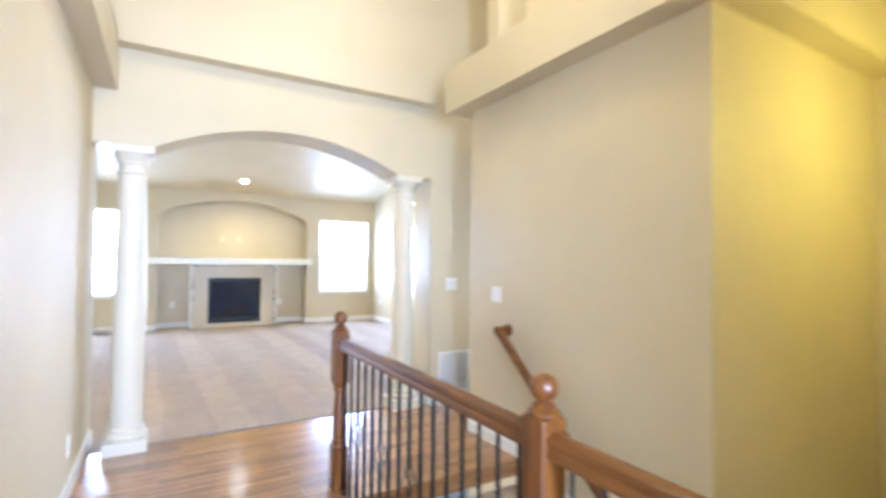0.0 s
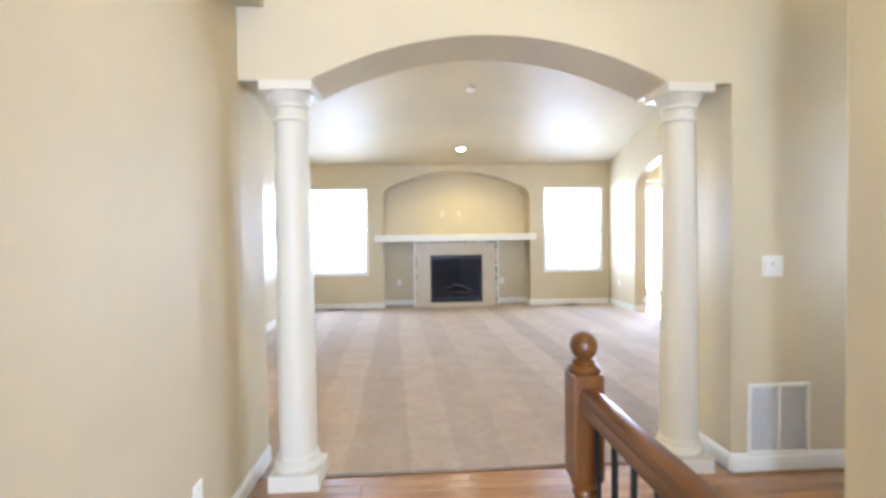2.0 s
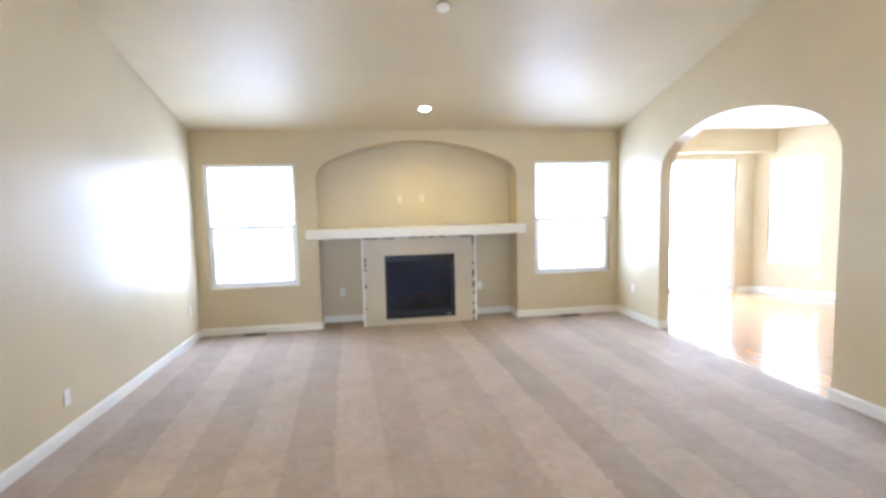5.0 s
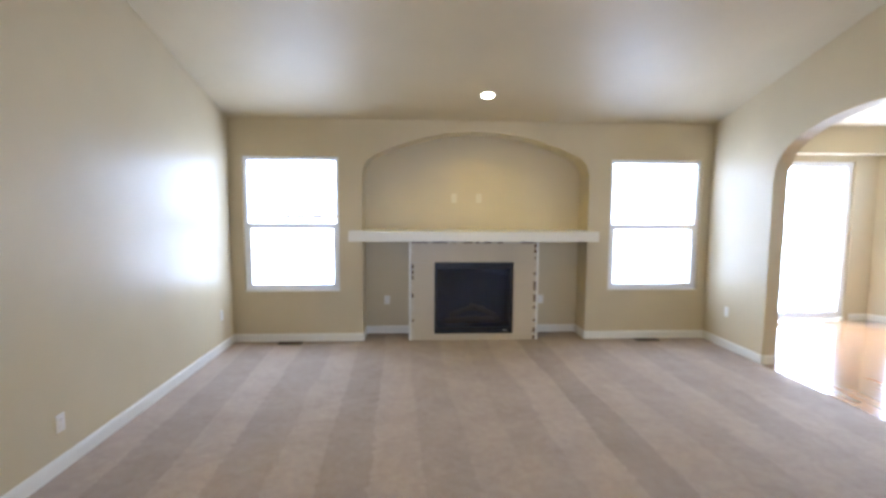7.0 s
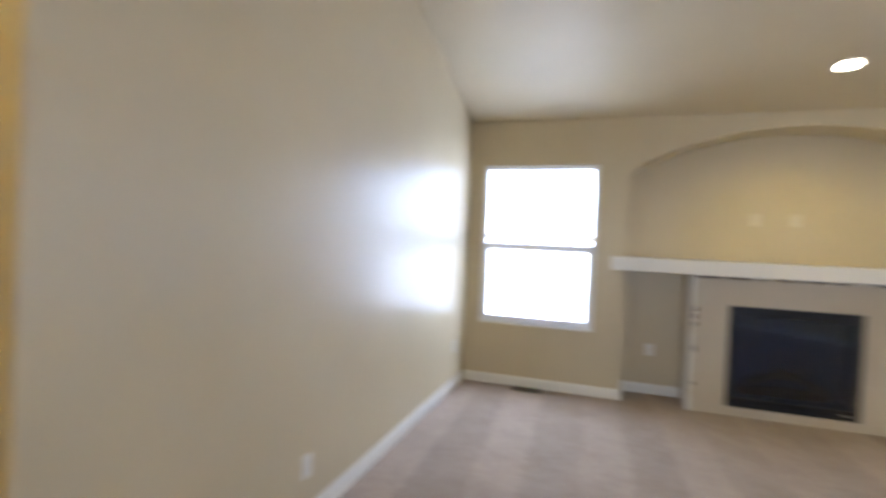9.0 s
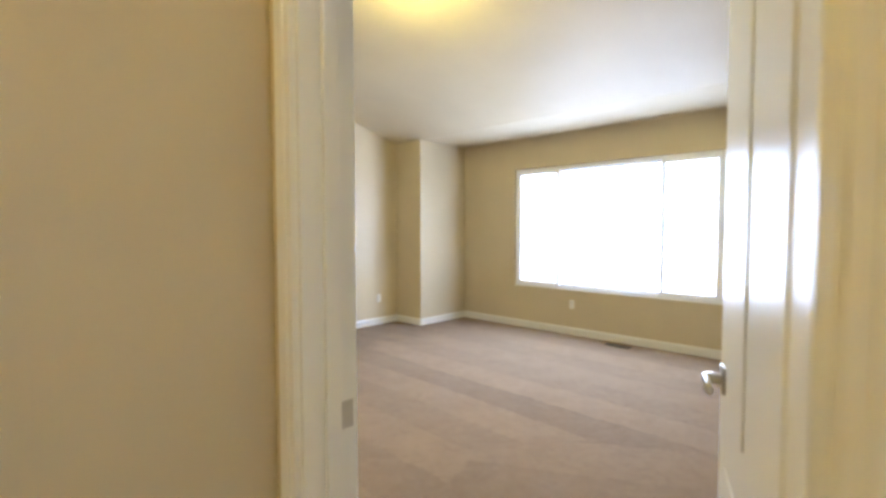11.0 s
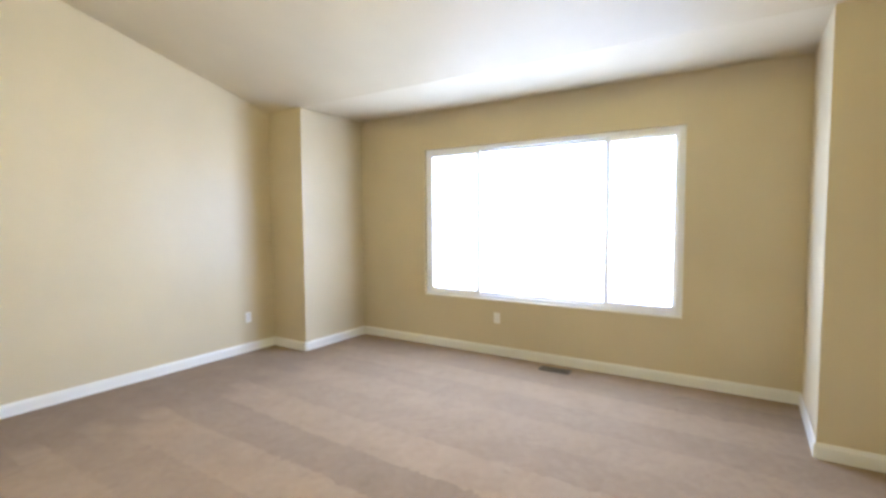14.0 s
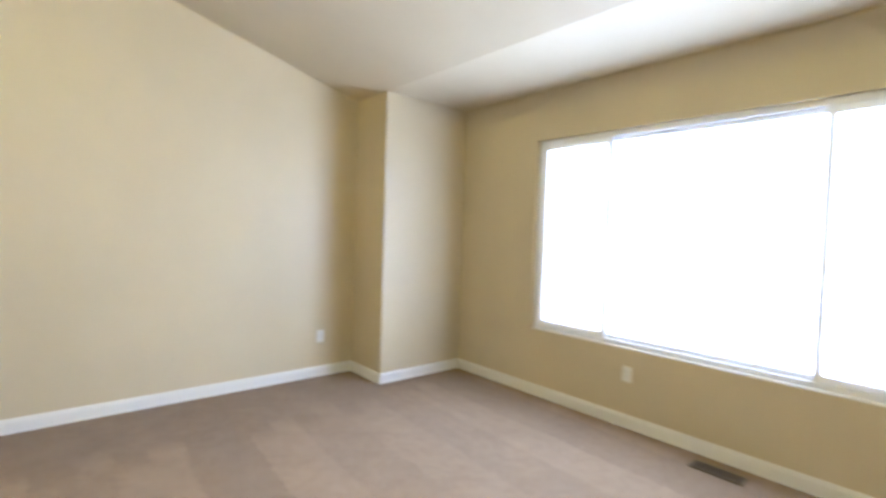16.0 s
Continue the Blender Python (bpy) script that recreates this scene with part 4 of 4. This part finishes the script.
# bar top
bt = thing("bar_top", "dark polished stone bar top on the half wall", "counter", (0, 0, 0))
bt.matrix_world = pose(1.78, -6.19, 1.12, 0, 0, 45.4) @ Matrix.Translation((0, -0.14, 0))
part("slab", box(bmesh.new(), 0.12, 2.72, -0.2, 0.17, 0, 0.035, 0.006), STONE, bt)

# ---- bedroom things ----
# door casing, jamb and the open leaf
door = thing("door_bedroom", "white painted door standing open into the bedroom", "door", (0, 0, 0), kind="structure")
for x0, x1 in ((DX0, DX0 + 0.018), (DX1 - 0.018, DX1)):
    part("jamb", box(bmesh.new(), x0, x1, DY0 - 0.003, DY1 + 0.003, 0, 2.022, 0.002), WHITE, door)
part("head_jamb", box(bmesh.new(), DX0, DX1, DY0 - 0.003, DY1 + 0.003, 2.022, 2.04, 0.002), WHITE, door)
for x0, x1 in ((DX0 + 0.018, DX0 + 0.03), (DX1 - 0.03, DX1 - 0.018)):
    part("stop", box(bmesh.new(), x0, x1, DY1 - 0.075, DY1 - 0.04, 0, 2.01, 0.002), WHITE, door)
for y0, y1, s in ((DY0 - 0.017, DY0 - 0.0, -1), (DY1 + 0.0, DY1 + 0.017, 1)):
    for x0, x1 in ((DX0 - 0.055, DX0 + 0.006), (DX1 - 0.006, DX1 + 0.055)):
        bm = bmesh.new()
        box(bm, x0, x1, y0, y1, 0, 2.095, 0.003)
        box(bm, (x0 + x1) / 2 - 0.012, (x0 + x1) / 2 + 0.012, min(y0, y0 + s * 0.004), max(y1, y1 + s * 0.004), 0, 2.06, 0.003)
        part("casing", bm, WHITE, door)
    part("head_casing", box(bmesh.new(), DX0 + 0.006, DX1 - 0.006, y0, y1, 2.034, 2.095, 0.003), WHITE, door)
part("strike_plate", box(bmesh.new(), DX0 + 0.0175, DX0 + 0.0195, DY1 - 0.035, DY1 - 0.004, 1.0, 1.06, 0.0005), NICKEL, door)
leaf = part("door_leaf", box(bmesh.new(), 0, 0.795, -0.0175, 0.0175, 0.012, 2.015, 0.003), WHITE, door)
leaf.matrix_world = pose(DX1 - 0.02, DY1 + 0.03, 0, 0, 0, 109)
for zz0, zz1 in ((0.2, 0.86), (1.0, 1.86)):
    for x0, x1 in ((0.11, 0.36), (0.42, 0.67)):
        bm = bmesh.new()
        box(bm, x0, x1, -0.0215, 0.0215, zz0, zz1, 0.006)
        part("panel", bm, WHITE, leaf)
bm = bmesh.new()
for s in (-1, 1):
    for seg_ in ((-0.012, 0.012, 0.018, 0.06),):
        box(bm, 0.71 - 0.012, 0.71 + 0.012, min(s * 0.018, s * 0.062), max(s * 0.018, s * 0.062), 1.048, 1.072, 0.005)
    box(bm, 0.595, 0.722, min(s * 0.052, s * 0.068), max(s * 0.052, s * 0.068), 1.05, 1.07, 0.006)
    box(bm, 0.678, 0.742, min(s * 0.0175, s * 0.026), max(s * 0.0175, s * 0.026), 1.028, 1.092, 0.004)
part("lever_handle", bm, NICKEL, leaf, "satin nickel lever handle", smooth=True)
for z in (0.25, 1.0, 1.75):
    part("hinge", box(bmesh.new(), DX1 - 0.021, DX1 - 0.0175, DY1 - 0.03, DY1 + 0.018, z, z + 0.09, 0.001), NICKEL, door)

cl = on_ceiling(thing("ceiling_light", "lit flush ceiling light with frosted bowl", "light"), -5.05, -2.3)
cl.location.z += PLATE_B - PLATE + SLOPE * BD
part("base_ring", lathe(bmesh.new(), [(0.10, -0.03), (0.135, -0.03), (0.14, -0.02), (0.14, 0.002), (0.10, 0.002)], seg=36), NICKEL, cl, smooth=True)
part("bowl", lathe(bmesh.new(), [(0.01, -0.115), (0.06, -0.108), (0.1, -0.085), (0.125, -0.05), (0.128, -0.03), (0.02, -0.028)], seg=36), BULB, cl, "lit frosted bowl", smooth=True)

# ---- outside ----
SIDING = painted("pale_siding", (0.74, 0.73, 0.70), 0.6, 0.1, 20)
ROOFING = plain("pale_grey_shingle", (0.42, 0.41, 0.40), 0.9)
HGLASS = plain("grey_house_glass", (0.20, 0.21, 0.22), 0.15)


def house(x, y, rz, w, d, h, label):
    hs = thing("neighbour_house", label, "house", (x, y, -3.1), rz)
    bm = bmesh.new()
    box(bm, -w / 2, w / 2, 0, d, 0, h)
    body = part("wall", bm, SIDING, hs)
    n = int(h / 0.2)
    board = mesh_of("siding_board", prism(bmesh.new(), [(-0.03, 0.0), (0.0, 0.2), (0.001, 0.2), (0.001, 0.0)], "x", -w / 2, w / 2), SIDING)
    for i in range(n):
        ob = new("siding_board", board)
        ob.parent, ob.location = body, (0, 0, i * 0.2)
    bm = bmesh.new()
    prism(bm, [(-0.6, h - 0.1), (d / 2, h + d * 0.24), (d + 0.6, h - 0.1), (d + 0.6, h - 0.3), (-0.6, h - 0.3)], "x", -w / 2 - 0.4, w / 2 + 0.4)
    part("roof", bm, ROOFING, hs)
    for cx in (-4.4, -2.95, -1.15, 1.9, 4.9):
        for fz in (0.3, 2.75):
            fr = part("window", box(bmesh.new(), cx - 0.55, cx + 0.55, -0.09, 0.02, fz - 0.05, fz + 1.25, 0.01), VINYL, hs)
            for px in (-0.24, 0.24):
                part("pane", box(bmesh.new(), cx + px - 0.235, cx + px + 0.235, -0.1, -0.085, fz + 0.03, fz + 1.17), HGLASS, fr)
    return hs


house(-9.5, 46, 3, 22, 8, 5.6, "pale two-storey house with horizontal siding")

# ---- floor boards, last ----


def boards(parent, x0, x1, y0, y1, along_x, width, mat, z, skip=None):
    """Rows of strip flooring with staggered ends."""
    rows = int((y1 - y0) / width) if along_x else int((x1 - x0) / width)
    meshes = {}
    for r in range(rows):
        a, end = (x0, x1) if along_x else (y0, y1)
        first = True
        while a < end - 0.01:
            L = random.choice((0.6, 0.9, 1.2)) * (0.5 if first and r % 2 else 1)
            first = False
            L = min(L, end - a)
            if end - a - L < 0.15:
                L = end - a
            c0 = (y0 if along_x else x0) + r * width
            key = round(L, 3)
            if key not in meshes:
                bm = bmesh.new()
                if along_x:
                    box(bm, -L / 2 + 0.0006, L / 2 - 0.0006, -width / 2 + 0.0006, width / 2 - 0.0006, -0.018, 0, 0.0012)
                else:
                    box(bm, -width / 2 + 0.0006, width / 2 - 0.0006, -L / 2 + 0.0006, L / 2 - 0.0006, -0.018, 0, 0.0012)
                meshes[key] = mesh_of("floor_board", bm, mat)
            ob = new("floor_board", meshes[key])
            ob.parent = parent
            ob.location = (a + L / 2, c0 + width / 2, z) if along_x else (c0 + width / 2, a + L / 2, z)
            a += L


hall_floor, nook_floor = bpy.data.objects["floor_hall"], bpy.data.objects["floor_nook"]
boards(hall_floor, HL, SX, STY, -6.4, True, 0.0826, FLOORWOOD, 0.0)
boards(hall_floor, SX, 2.9, SY1, HF, True, 0.0826, FLOORWOOD, 0.0)
boards(hall_floor, HL, STX0, -10.4, STY, True, 0.0826, FLOORWOOD, 0.0)
boards(nook_floor, LR, LR + T, AY0, AY1, False, 0.08, NOOKWOOD, 0.0)
boards(nook_floor, LR + T, 7.5, -3.6, NY, False, 0.083, NOOKWOOD, 0.0)
